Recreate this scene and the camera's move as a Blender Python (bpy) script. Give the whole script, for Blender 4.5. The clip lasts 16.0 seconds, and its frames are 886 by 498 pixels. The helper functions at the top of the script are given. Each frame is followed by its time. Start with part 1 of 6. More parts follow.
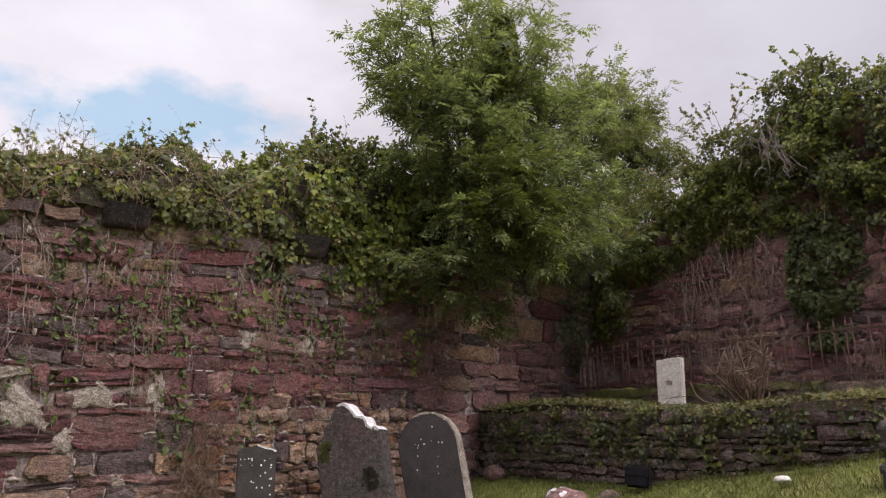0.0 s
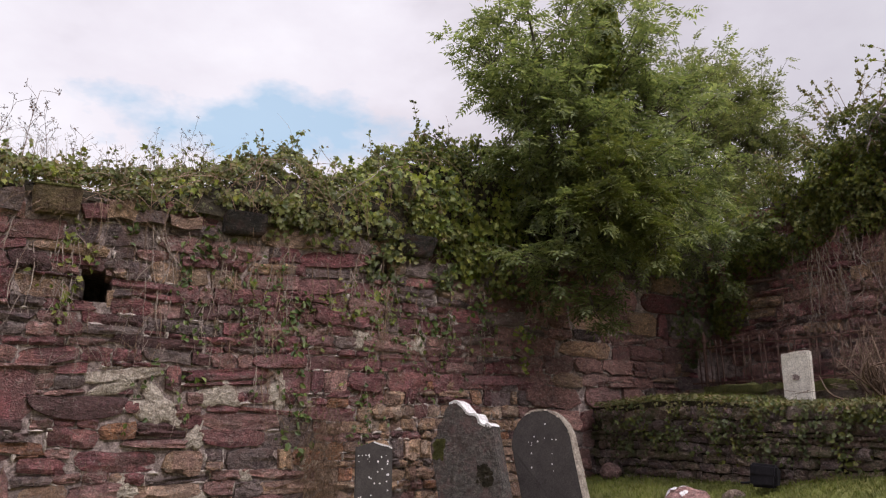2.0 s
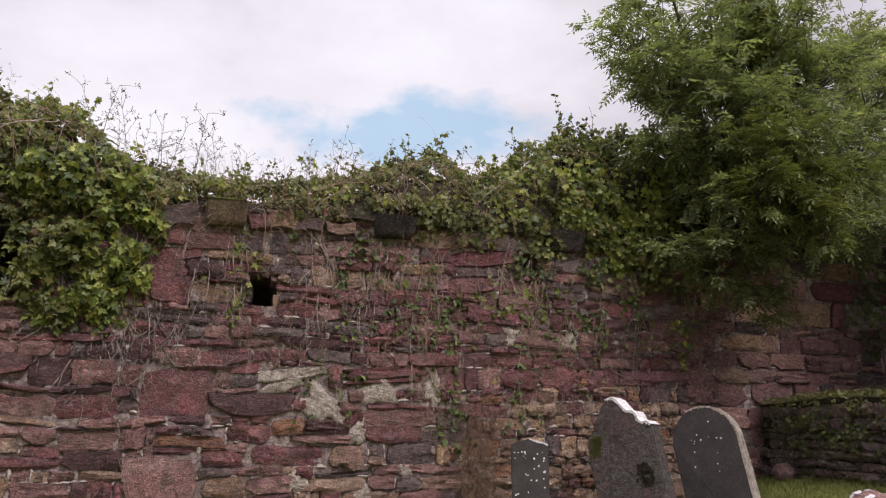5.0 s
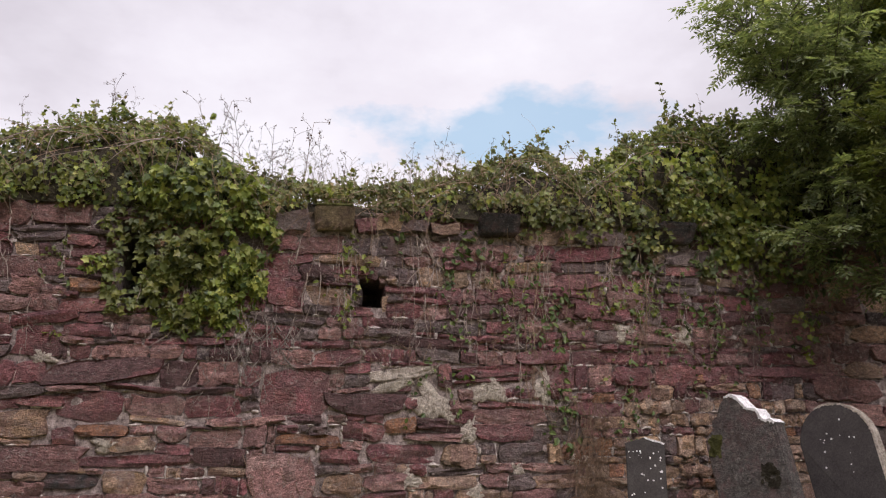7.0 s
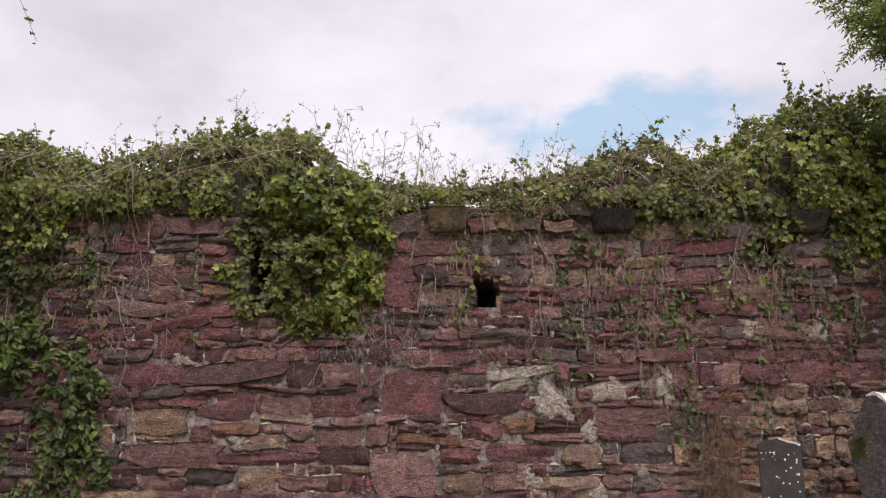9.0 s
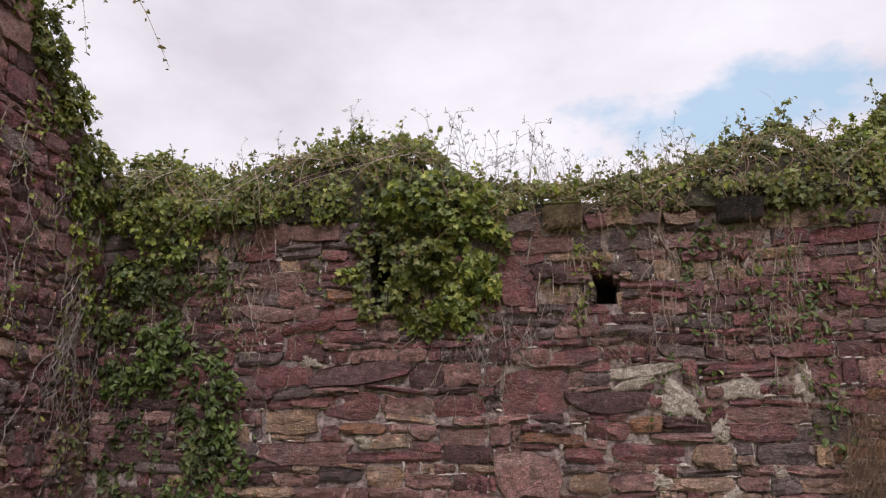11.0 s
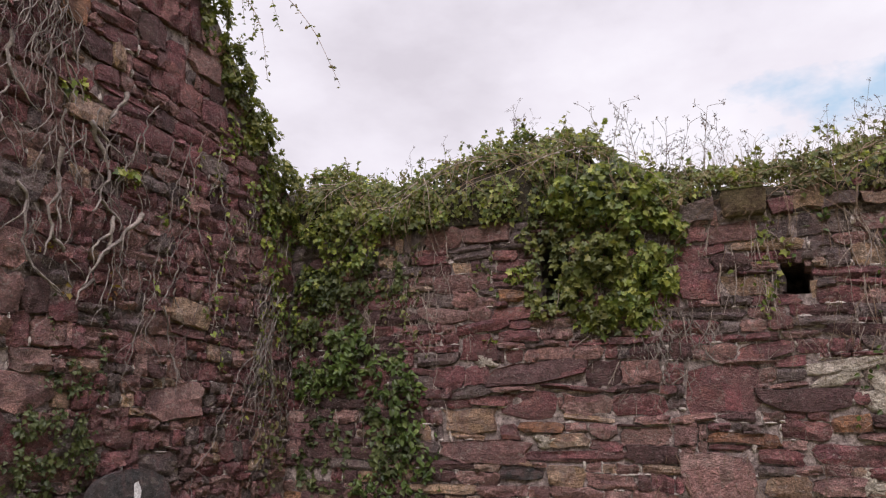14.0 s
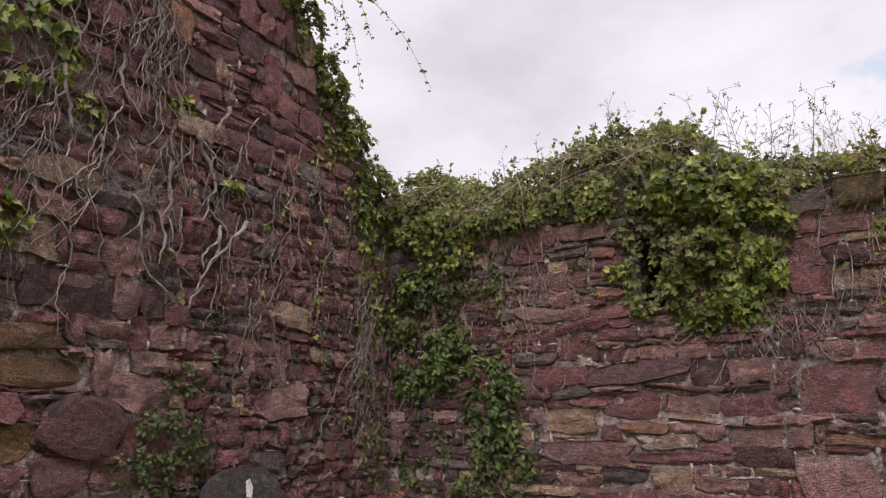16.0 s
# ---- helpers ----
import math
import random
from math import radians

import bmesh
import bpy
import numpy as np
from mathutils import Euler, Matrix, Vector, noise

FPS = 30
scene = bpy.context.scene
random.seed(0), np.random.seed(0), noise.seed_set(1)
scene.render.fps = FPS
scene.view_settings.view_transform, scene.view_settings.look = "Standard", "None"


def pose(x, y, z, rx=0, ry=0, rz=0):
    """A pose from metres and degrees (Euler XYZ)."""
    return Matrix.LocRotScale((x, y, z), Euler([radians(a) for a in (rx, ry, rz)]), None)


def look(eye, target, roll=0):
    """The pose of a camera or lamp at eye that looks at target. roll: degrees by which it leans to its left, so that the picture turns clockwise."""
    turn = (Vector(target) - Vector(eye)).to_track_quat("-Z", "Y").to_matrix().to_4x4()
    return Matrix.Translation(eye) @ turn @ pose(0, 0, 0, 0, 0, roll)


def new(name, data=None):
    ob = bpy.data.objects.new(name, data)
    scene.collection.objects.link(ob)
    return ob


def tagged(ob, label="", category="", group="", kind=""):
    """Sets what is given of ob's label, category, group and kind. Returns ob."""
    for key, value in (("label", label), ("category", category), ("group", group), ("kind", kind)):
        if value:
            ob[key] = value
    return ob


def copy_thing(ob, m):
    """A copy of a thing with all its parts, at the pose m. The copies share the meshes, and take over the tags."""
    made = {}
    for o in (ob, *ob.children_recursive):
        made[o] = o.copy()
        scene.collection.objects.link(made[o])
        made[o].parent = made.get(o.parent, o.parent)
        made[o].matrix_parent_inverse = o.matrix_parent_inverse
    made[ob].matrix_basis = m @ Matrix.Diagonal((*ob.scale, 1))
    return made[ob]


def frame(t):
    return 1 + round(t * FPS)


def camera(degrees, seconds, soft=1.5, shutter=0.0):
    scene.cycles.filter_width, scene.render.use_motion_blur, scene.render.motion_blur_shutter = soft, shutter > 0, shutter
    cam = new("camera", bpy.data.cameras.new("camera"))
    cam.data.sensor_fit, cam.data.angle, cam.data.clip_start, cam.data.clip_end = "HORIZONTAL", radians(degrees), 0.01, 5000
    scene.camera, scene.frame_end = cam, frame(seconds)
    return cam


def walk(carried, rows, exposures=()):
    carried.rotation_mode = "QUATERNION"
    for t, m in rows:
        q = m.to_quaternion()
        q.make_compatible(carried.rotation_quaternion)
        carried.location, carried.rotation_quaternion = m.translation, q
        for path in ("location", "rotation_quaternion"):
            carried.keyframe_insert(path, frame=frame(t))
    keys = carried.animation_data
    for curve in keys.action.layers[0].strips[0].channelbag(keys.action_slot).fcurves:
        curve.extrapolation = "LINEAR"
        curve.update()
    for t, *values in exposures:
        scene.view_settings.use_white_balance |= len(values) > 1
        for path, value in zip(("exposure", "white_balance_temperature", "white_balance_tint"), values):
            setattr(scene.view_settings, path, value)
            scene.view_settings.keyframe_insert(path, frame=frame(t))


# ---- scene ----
EYE = (0.0, 0.0, 1.6)


def aim(yaw, pitch, roll):
    return pose(*EYE, 90 + pitch, 0, yaw) @ pose(0, 0, 0, 0, 0, roll)


PATH = [
    (0.0, -38.21, 13.36, -0.09), (0.5, -36.29, 13.29, -0.19), (1.0, -34.23, 13.28, -0.20), (1.5, -31.89, 13.21, -0.21),
    (2.0, -29.82, 13.17, -0.14), (2.5, -27.74, 13.14, -0.09), (3.0, -25.90, 13.12, -0.04), (3.5, -23.87, 13.07, -0.01),
    (4.0, -22.01, 13.01, 0.04), (6.5, -12.18, 12.89, -0.02), (7.0, -10.02, 12.85, -0.06), (7.5, -7.72, 12.84, -0.02),
    (8.0, -5.60, 12.81, -0.01), (8.5, -3.35, 12.83, 0.02), (9.0, -1.15, 12.81, -0.01), (11.5, 10.39, 12.77, -0.13),
    (12.0, 12.79, 12.75, -0.12), (12.5, 14.94, 12.74, -0.14), (13.0, 17.20, 12.74, -0.12), (13.5, 19.04, 12.73, -0.08),
    (14.0, 21.23, 12.73, -0.13), (14.5, 23.19, 12.73, -0.09), (15.0, 25.19, 12.75, -0.05), (15.5, 26.91, 12.76, -0.03),
    (16.0, 28.68, 12.76, -0.04)]
cam = camera(61.41, 16.0, soft=1.2)
walk(cam, [(t, aim(y, p, r)) for t, y, p, r in PATH], [(0.0, 0.0), (16.0, 0.0)])


# ---- world and sun ----
def link(tree, a, b):
    tree.links.new(a, b)


def node(tree, kind, **values):
    n = tree.nodes.new(kind)
    for key, value in values.items():
        if key in n.inputs:
            n.inputs[key].default_value = value
    return n


def calc(tree, op, a, b=None):
    n = tree.nodes.new("ShaderNodeMath")
    n.operation = op
    for slot, v in ((0, a), (1, b)):
        if v is None:
            continue
        if isinstance(v, (int, float)):
            n.inputs[slot].default_value = v
        else:
            tree.links.new(v, n.inputs[slot])
    return n.outputs[0]


def blend(tree, fac, a, b, mode="MIX"):
    n = tree.nodes.new("ShaderNodeMix")
    n.data_type, n.blend_type = "RGBA", mode
    for slot, v in ((0, fac), (6, a), (7, b)):
        if isinstance(v, (int, float)):
            n.inputs[slot].default_value = v
        elif isinstance(v, tuple):
            n.inputs[slot].default_value = (*v, 1)
        else:
            tree.links.new(v, n.inputs[slot])
    return n.outputs[2]


def ramp(tree, fac, stops, mode="LINEAR"):
    n = tree.nodes.new("ShaderNodeValToRGB")
    n.color_ramp.interpolation = mode
    els = n.color_ramp.elements
    while len(els) < len(stops):
        els.new(0.5)
    for e, (at, c) in zip(els, stops):
        e.position = at
        e.color = (*c, 1) if isinstance(c, tuple) else (c, c, c, 1)
    tree.links.new(fac, n.inputs[0])
    return n.outputs[0]


world = bpy.data.worlds.new("sky")
scene.world = world
world.use_nodes = True
wt = world.node_tree
wt.nodes.clear()
w_out = wt.nodes.new("ShaderNodeOutputWorld")
w_bg = wt.nodes.new("ShaderNodeBackground")
w_co = wt.nodes.new("ShaderNodeTexCoord")
w_sky = wt.nodes.new("ShaderNodeTexSky")
w_sky.sky_type = "NISHITA"
w_sky.sun_disc = False
SUN_EL, SUN_AZ = radians(44), radians(161)
w_sky.sun_elevation, w_sky.sun_rotation = SUN_EL, SUN_AZ
w_sky.air_density, w_sky.dust_density = 1.0, 1.5
w_map = node(wt, "ShaderNodeMapping", Scale=(1.0, 1.0, 1.9))
link(wt, w_co.outputs["Generated"], w_map.inputs[0])
w_n1 = node(wt, "ShaderNodeTexNoise", Scale=2.2, Detail=6.0, Roughness=0.55)
link(wt, w_map.outputs[0], w_n1.inputs["Vector"])
w_n2 = node(wt, "ShaderNodeTexNoise", Scale=7.0, Detail=5.0, Roughness=0.6)
link(wt, w_map.outputs[0], w_n2.inputs["Vector"])
# one gap in the cloud, above the wall
gap = Vector((0.235, 0.89, 0.358)).normalized()
w_off = node(wt, "ShaderNodeVectorMath")
w_off.operation = "SUBTRACT"
w_off.inputs[1].default_value = gap
link(wt, w_co.outputs["Generated"], w_off.inputs[0])
w_sc = node(wt, "ShaderNodeVectorMath")
w_sc.operation = "MULTIPLY"
w_sc.inputs[1].default_value = (4.9, 4.9, 15.0)
link(wt, w_off.outputs[0], w_sc.inputs[0])
w_len = node(wt, "ShaderNodeVectorMath")
w_len.operation = "LENGTH"
link(wt, w_sc.outputs[0], w_len.inputs[0])
reach = calc(wt, "ADD", w_len.outputs["Value"], calc(wt, "MULTIPLY", calc(wt, "SUBTRACT", w_n2.outputs[0], 0.5), 2.6))
clear = ramp(wt, reach, [(0.45, 1.0), (1.0, 0.0)])
grey = ramp(wt, w_n1.outputs[0], [(0.33, (0.72, 0.67, 0.75)), (0.47, (0.88, 0.83, 0.92)), (0.60, (0.98, 0.94, 1.02))])
blue = blend(wt, 0.75, blend(wt, 1.0, w_sky.outputs[0], (0.10, 0.10, 0.10), "MULTIPLY"), (0.50, 0.75, 1.0))
# an overcast sky is brightest overhead
w_sep = wt.nodes.new("ShaderNodeSeparateXYZ")
link(wt, w_co.outputs["Generated"], w_sep.inputs[0])
over = ramp(wt, w_sep.outputs[2], [(0.0, 0.22), (0.52, 0.22), (1.0, 1.0)])
# the cloud thickens towards the east
thick = ramp(wt, w_sep.outputs[0], [(0.45, (1.0, 1.0, 1.0)), (0.85, (0.70, 0.70, 0.72))])
cover = blend(wt, 1.0, grey, thick, "MULTIPLY")
link(wt, blend(wt, 1.0, blend(wt, calc(wt, "MULTIPLY", clear, 0.8), cover, blue), over, "MULTIPLY"), w_bg.inputs[0])
w_bg.inputs[1].default_value = 4.55
link(wt, w_bg.outputs[0], w_out.inputs[0])

sun = new("sun", bpy.data.lights.new("sun", "SUN"))
sun.data.energy, sun.data.angle, sun.data.color = 2.1, radians(18), (1.0, 0.95, 0.97)
sun.matrix_world = look((math.sin(SUN_AZ) * math.cos(SUN_EL) * 30, math.cos(SUN_AZ) * math.cos(SUN_EL) * 30, math.sin(SUN_EL) * 30), (0, 0, 0))


# ---- materials ----
def material(name):
    m = bpy.data.materials.new(name)
    m.use_nodes = True
    t = m.node_tree
    return m, t, t.nodes["Principled BSDF"]


def at_place(t, scale, detail=4.0, rough=0.6, stretch=(1, 1, 1)):
    g = t.nodes.new("ShaderNodeNewGeometry")
    mp = node(t, "ShaderNodeMapping", Scale=stretch)
    link(t, g.outputs["Position"], mp.inputs[0])
    n = node(t, "ShaderNodeTexNoise", Scale=scale, Detail=detail, Roughness=rough)
    link(t, mp.outputs[0], n.inputs["Vector"])
    return n.outputs[0]


def piece_random(t):
    o = t.nodes.new("ShaderNodeObjectInfo")
    g = t.nodes.new("ShaderNodeNewGeometry")
    return calc(t, "FRACT", calc(t, "ADD", o.outputs["Random"], g.outputs["Random Per Island"]))


def relief(t, bsdf, coarse, fine, strength=0.6, dist=0.02):
    h = calc(t, "ADD", calc(t, "MULTIPLY", coarse, 1.0), calc(t, "MULTIPLY", fine, 0.7))
    b = node(t, "ShaderNodeBump", Strength=strength, Distance=dist)
    link(t, h, b.inputs["Height"])
    link(t, b.outputs[0], bsdf.inputs["Normal"])


def stone_material(name, tones, lichen=0.3, moss=0.0):
    m, t, b = material(name)
    r = piece_random(t)
    base = ramp(t, r, [(i / max(1, len(tones) - 1), c) for i, c in enumerate(tones)])
    big = at_place(t, 3.2, 4)
    mid = at_place(t, 14, 5, 0.65, (1, 1, 1.8))
    fine = at_place(t, 95, 4, 0.7)
    grain = at_place(t, 42, 4, 0.7, (1, 1, 1.5))
    c = blend(t, 1.0, base, ramp(t, mid, [(0.25, 0.40), (0.52, 1.05), (0.78, 1.85)]), "MULTIPLY")
    c = blend(t, 1.0, c, ramp(t, grain, [(0.34, 0.68), (0.5, 1.02), (0.66, 1.4)]), "MULTIPLY")
    c = blend(t, 1.0, c, ramp(t, fine, [(0.30, 0.55), (0.5, 1.0), (0.72, 1.55)]), "MULTIPLY")
    # some stones are paler than others
    tone = calc(t, "FRACT", calc(t, "MULTIPLY", r, 7.31))
    c = blend(t, 1.0, c, ramp(t, tone, [(0.0, 0.72), (0.6, 1.05), (1.0, 1.35)]), "MULTIPLY")
    c = blend(t, ramp(t, big, [(0.45, 0.0), (0.72, 0.5)]), c, (0.12, 0.085, 0.075))
    # dull weathering, lime smears, lichen
    c = blend(t, ramp(t, at_place(t, 6.5, 6, 0.7), [(0.48, 0.0), (0.64, 0.55)]), c, (0.21, 0.118, 0.112))
    lime = ramp(t, at_place(t, 9.5, 6, 0.78, (1, 1, 1.5)), [(0.575, 0.0), (0.62, 1.0)])
    c = blend(t, calc(t, "MULTIPLY", lime, lichen * 1.35), c, (0.40, 0.32, 0.285))
    spots = ramp(t, at_place(t, 30, 3, 0.75), [(0.60, 0.0), (0.66, 1.0)])
    c = blend(t, calc(t, "MULTIPLY", spots, lichen * 1.2), c, (0.42, 0.385, 0.345))
    soot = ramp(t, at_place(t, 5.0, 6, 0.75, (1.0, 1.0, 0.7)), [(0.32, 0.65), (0.43, 0.0)])
    c = blend(t, soot, c, (0.07, 0.045, 0.045))
    if moss:
        green = ramp(t, at_place(t, 4.5, 4), [(0.5, 0.0), (0.64, 1.0)])
        c = blend(t, calc(t, "MULTIPLY", green, moss), c, (0.075, 0.085, 0.028))
    link(t, c, b.inputs["Base Color"])
    b.inputs["Roughness"].default_value = 0.92
    b.inputs["Specular IOR Level"].default_value = 0.25
    relief(t, b, calc(t, "ADD", mid, grain), fine, 1.0, 0.055)
    return m


def plain_rough(name, a, c, scale=8.0, rough=0.9, bump=0.5, dist=0.02, fine=60.0):
    m, t, b = material(name)
    n1, n2 = at_place(t, scale, 5, 0.65), at_place(t, fine, 3, 0.7)
    col = ramp(t, n1, [(0.3, a), (0.68, c)])
    col = blend(t, 1.0, col, ramp(t, n2, [(0.3, 0.6), (0.7, 1.4)]), "MULTIPLY")
    link(t, col, b.inputs["Base Color"])
    b.inputs["Roughness"].default_value = rough
    b.inputs["Specular IOR Level"].default_value = 0.25
    relief(t, b, n1, n2, bump, dist)
    return m


def leaf_material(name, tones, shine=0.45, through_light=0.3):
    m, t, b = material(name)
    g = t.nodes.new("ShaderNodeNewGeometry")
    base = ramp(t, g.outputs["Random Per Island"], [(i / (len(tones) - 1), c) for i, c in enumerate(tones)])
    patch = ramp(t, at_place(t, 3.0, 3), [(0.3, 0.5), (0.7, 1.4)])
    c = blend(t, 1.0, base, patch, "MULTIPLY")
    link(t, c, b.inputs["Base Color"])
    b.inputs["Roughness"].default_value = shine
    b.inputs["Specular IOR Level"].default_value = 0.35
    tr = t.nodes.new("ShaderNodeBsdfTranslucent")
    link(t, blend(t, 1.0, c, (1.25, 1.32, 0.72), "MULTIPLY"), tr.inputs[0])
    mx = t.nodes.new("ShaderNodeMixShader")
    mx.inputs[0].default_value = through_light
    link(t, b.outputs[0], mx.inputs[1])
    link(t, tr.outputs[0], mx.inputs[2])
    link(t, mx.outputs[0], t.nodes["Material Output"].inputs[0])
    return m


RED = stone_material("red_sandstone", [(0.190, 0.070, 0.078), (0.265, 0.105, 0.104), (0.165, 0.068, 0.076), (0.30, 0.130, 0.118), (0.205, 0.105, 0.107), (0.25, 0.090, 0.096), (0.175, 0.098, 0.097)], 0.35)
TAN = stone_material("tan_sandstone", [(0.39, 0.265, 0.185), (0.45, 0.285, 0.175), (0.34, 0.21, 0.155), (0.45, 0.335, 0.25)], 0.4)
GREY = stone_material("grey_stone", [(0.150, 0.112, 0.108), (0.200, 0.152, 0.138), (0.120, 0.088, 0.088), (0.175, 0.130, 0.124)], 0.45)
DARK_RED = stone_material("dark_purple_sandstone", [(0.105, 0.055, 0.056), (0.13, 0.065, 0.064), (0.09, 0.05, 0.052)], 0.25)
ORANGE = stone_material("orange_sandstone", [(0.34, 0.165, 0.085), (0.30, 0.14, 0.085), (0.36, 0.20, 0.12)], 0.35)
PINK = stone_material("pinkish_sandstone", [(0.315, 0.162, 0.142), (0.37, 0.208, 0.180), (0.26, 0.132, 0.126), (0.35, 0.217, 0.190)], 0.45)
MOSSY = stone_material("mossy_stone", [(0.17, 0.13, 0.10), (0.22, 0.165, 0.125), (0.14, 0.11, 0.09)], 0.4, 0.7)
YELLOW = stone_material("lichened_stone", [(0.27, 0.175, 0.06), (0.22, 0.115, 0.07), (0.25, 0.14, 0.075)], 0.25, 0.25)
MORTAR = plain_rough("lime_mortar", (0.05, 0.033, 0.032), (0.46, 0.365, 0.335), 17, 0.95, 0.9, 0.03)
PALE = plain_rough("pale_lime_render", (0.30, 0.235, 0.185), (0.70, 0.61, 0.52), 15, 0.95, 1.0, 0.08, 55)
LIME = plain_rough("old_lime_pointing", (0.22, 0.18, 0.16), (0.58, 0.50, 0.45), 16, 0.95, 0.8, 0.02, 70)
SLATE = stone_material("dark_slate_stone", [(0.062, 0.058, 0.06), (0.078, 0.072, 0.072)], 0.25)
HEAD = stone_material("weathered_gravestone", [(0.088, 0.078, 0.072), (0.100, 0.088, 0.080)], 0.25)
HEAD_SMOOTH = plain_rough("dark_gravestone", (0.036, 0.030, 0.029), (0.062, 0.053, 0.050), 5, 0.75, 0.25, 0.01, 70)
LICHEN = plain_rough("white_lichen", (0.46, 0.43, 0.42), (0.76, 0.72, 0.72), 22, 0.95, 0.7, 0.01)
CHALK = plain_rough("weathered_white_marble", (0.46, 0.42, 0.36), (0.66, 0.62, 0.55), 9, 0.8, 0.4, 0.01)
EARTH = plain_rough("leaf_mould_earth", (0.022, 0.018, 0.012), (0.06, 0.048, 0.03), 9, 1.0, 1.0, 0.05, 50)
MOSS = plain_rough("moss", (0.055, 0.055, 0.02), (0.13, 0.125, 0.04), 12, 1.0, 1.0, 0.03, 90)
IRON = plain_rough("rusty_iron", (0.045, 0.026, 0.022), (0.10, 0.05, 0.036), 20, 0.75, 0.4, 0.005)
BARK = plain_rough("ash_bark", (0.06, 0.05, 0.04), (0.14, 0.12, 0.095), 18, 0.95, 0.8, 0.02)
STEM = plain_rough("dry_vine_stem", (0.17, 0.125, 0.105), (0.46, 0.37, 0.32), 10, 0.9, 0.3, 0.005)
BROWN = plain_rough("dry_brown_stalk", (0.15, 0.098, 0.068), (0.32, 0.215, 0.15), 10, 0.9, 0.2, 0.005)
TWIG = plain_rough("dead_grey_root", (0.09, 0.072, 0.064), (0.34, 0.285, 0.255), 9, 0.9, 0.3, 0.005)
BAG = plain_rough("black_nylon", (0.008, 0.007, 0.009), (0.014, 0.012, 0.015), 20, 0.95, 0.3, 0.01)
WEED = plain_rough("dry_weed_stalk", (0.075, 0.048, 0.034), (0.15, 0.10, 0.072), 10, 0.9, 0.2, 0.005)
IVY = leaf_material("ivy_leaf", [(0.072, 0.087, 0.026), (0.118, 0.136, 0.036), (0.178, 0.184, 0.046), (0.090, 0.104, 0.032), (0.230, 0.212, 0.060), (0.055, 0.072, 0.024)])
IVY_BRIGHT = leaf_material("bright_ivy_leaf", [(0.130, 0.162, 0.034), (0.240, 0.258, 0.049), (0.080, 0.112, 0.030), (0.298, 0.295, 0.065), (0.154, 0.194, 0.039), (0.048, 0.076, 0.022)])
# for dark ivy, and for painted shade inside the clump and the recess
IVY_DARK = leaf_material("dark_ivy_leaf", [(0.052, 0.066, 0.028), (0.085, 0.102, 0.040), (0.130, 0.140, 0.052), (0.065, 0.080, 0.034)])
IVY_DULL = leaf_material("dull_bramble_leaf", [(0.085, 0.090, 0.036), (0.130, 0.130, 0.050), (0.170, 0.140, 0.060), (0.100, 0.115, 0.040), (0.200, 0.135, 0.070), (0.070, 0.085, 0.030)], 0.6)
BRAMBLE = leaf_material("bramble_leaf", [(0.055, 0.088, 0.024), (0.108, 0.150, 0.040), (0.075, 0.110, 0.032), (0.155, 0.190, 0.052), (0.038, 0.062, 0.020)])
ASH = leaf_material("ash_leaf", [(0.108, 0.136, 0.066), (0.160, 0.187, 0.086), (0.218, 0.238, 0.110), (0.126, 0.153, 0.074), (0.280, 0.288, 0.140)], 0.45, 0.50)
ASH_FAR = leaf_material("far_ash_leaf", [(0.095, 0.110, 0.054), (0.140, 0.155, 0.070), (0.185, 0.194, 0.088), (0.112, 0.127, 0.060), (0.235, 0.228, 0.110)], 0.5, 0.48)
ASH_YELLOW = leaf_material("yellowing_ash_leaf", [(0.125, 0.150, 0.042), (0.175, 0.180, 0.055), (0.100, 0.125, 0.040)], 0.5, 0.35)
RUST_LEAF = leaf_material("withered_leaf", [(0.22, 0.085, 0.03), (0.30, 0.22, 0.04), (0.16, 0.07, 0.035)], 0.7)
GRASS = leaf_material("lawn_grass", [(0.110, 0.135, 0.030), (0.170, 0.185, 0.042), (0.130, 0.155, 0.036), (0.200, 0.180, 0.060)], 0.6)
TURF = plain_rough("turf", (0.085, 0.092, 0.024), (0.17, 0.165, 0.048), 2.5, 1.0, 0.9, 0.04, 45)

# ---- helpers for building ----
rng = np.random.default_rng(7)


def mesh(name, verts, faces, mat, smooth=False):
    me = bpy.data.meshes.new(name)
    me.from_pydata(np.asarray(verts, float).tolist(), [], faces if isinstance(faces, list) else faces.tolist())
    me.materials.append(mat)
    if smooth:
        me.polygons.foreach_set("use_smooth", np.ones(len(me.polygons), bool))
    me.update()
    return me


def thing(name, label, category, at=(0, 0, 0), group="", kind="", data=None):
    ob = new(name, data)
    ob.location = at
    return tagged(ob, label, category, group, kind)


def under(ob, parent):
    ob.parent = parent
    ob.matrix_parent_inverse = Matrix.Translation(parent.location).inverted() if parent.parent is None else Matrix()
    return ob


def part(name, me, parent, label="", kind="", on=""):
    """A mesh in world coordinates, as a part of a thing, or of that part of it which on names."""
    for q in parent.children:
        if on and q.name.split(".")[0] == on:
            parent = q
            break
    ob = under(new(name, me), parent)
    return tagged(ob, label, kind=kind)


def bm_mesh(name, bm, mat, smooth=False):
    me = bpy.data.meshes.new(name)
    bm.to_mesh(me)
    bm.free()
    me.materials.append(mat)
    if smooth:
        me.polygons.foreach_set("use_smooth", np.ones(len(me.polygons), bool))
    return me


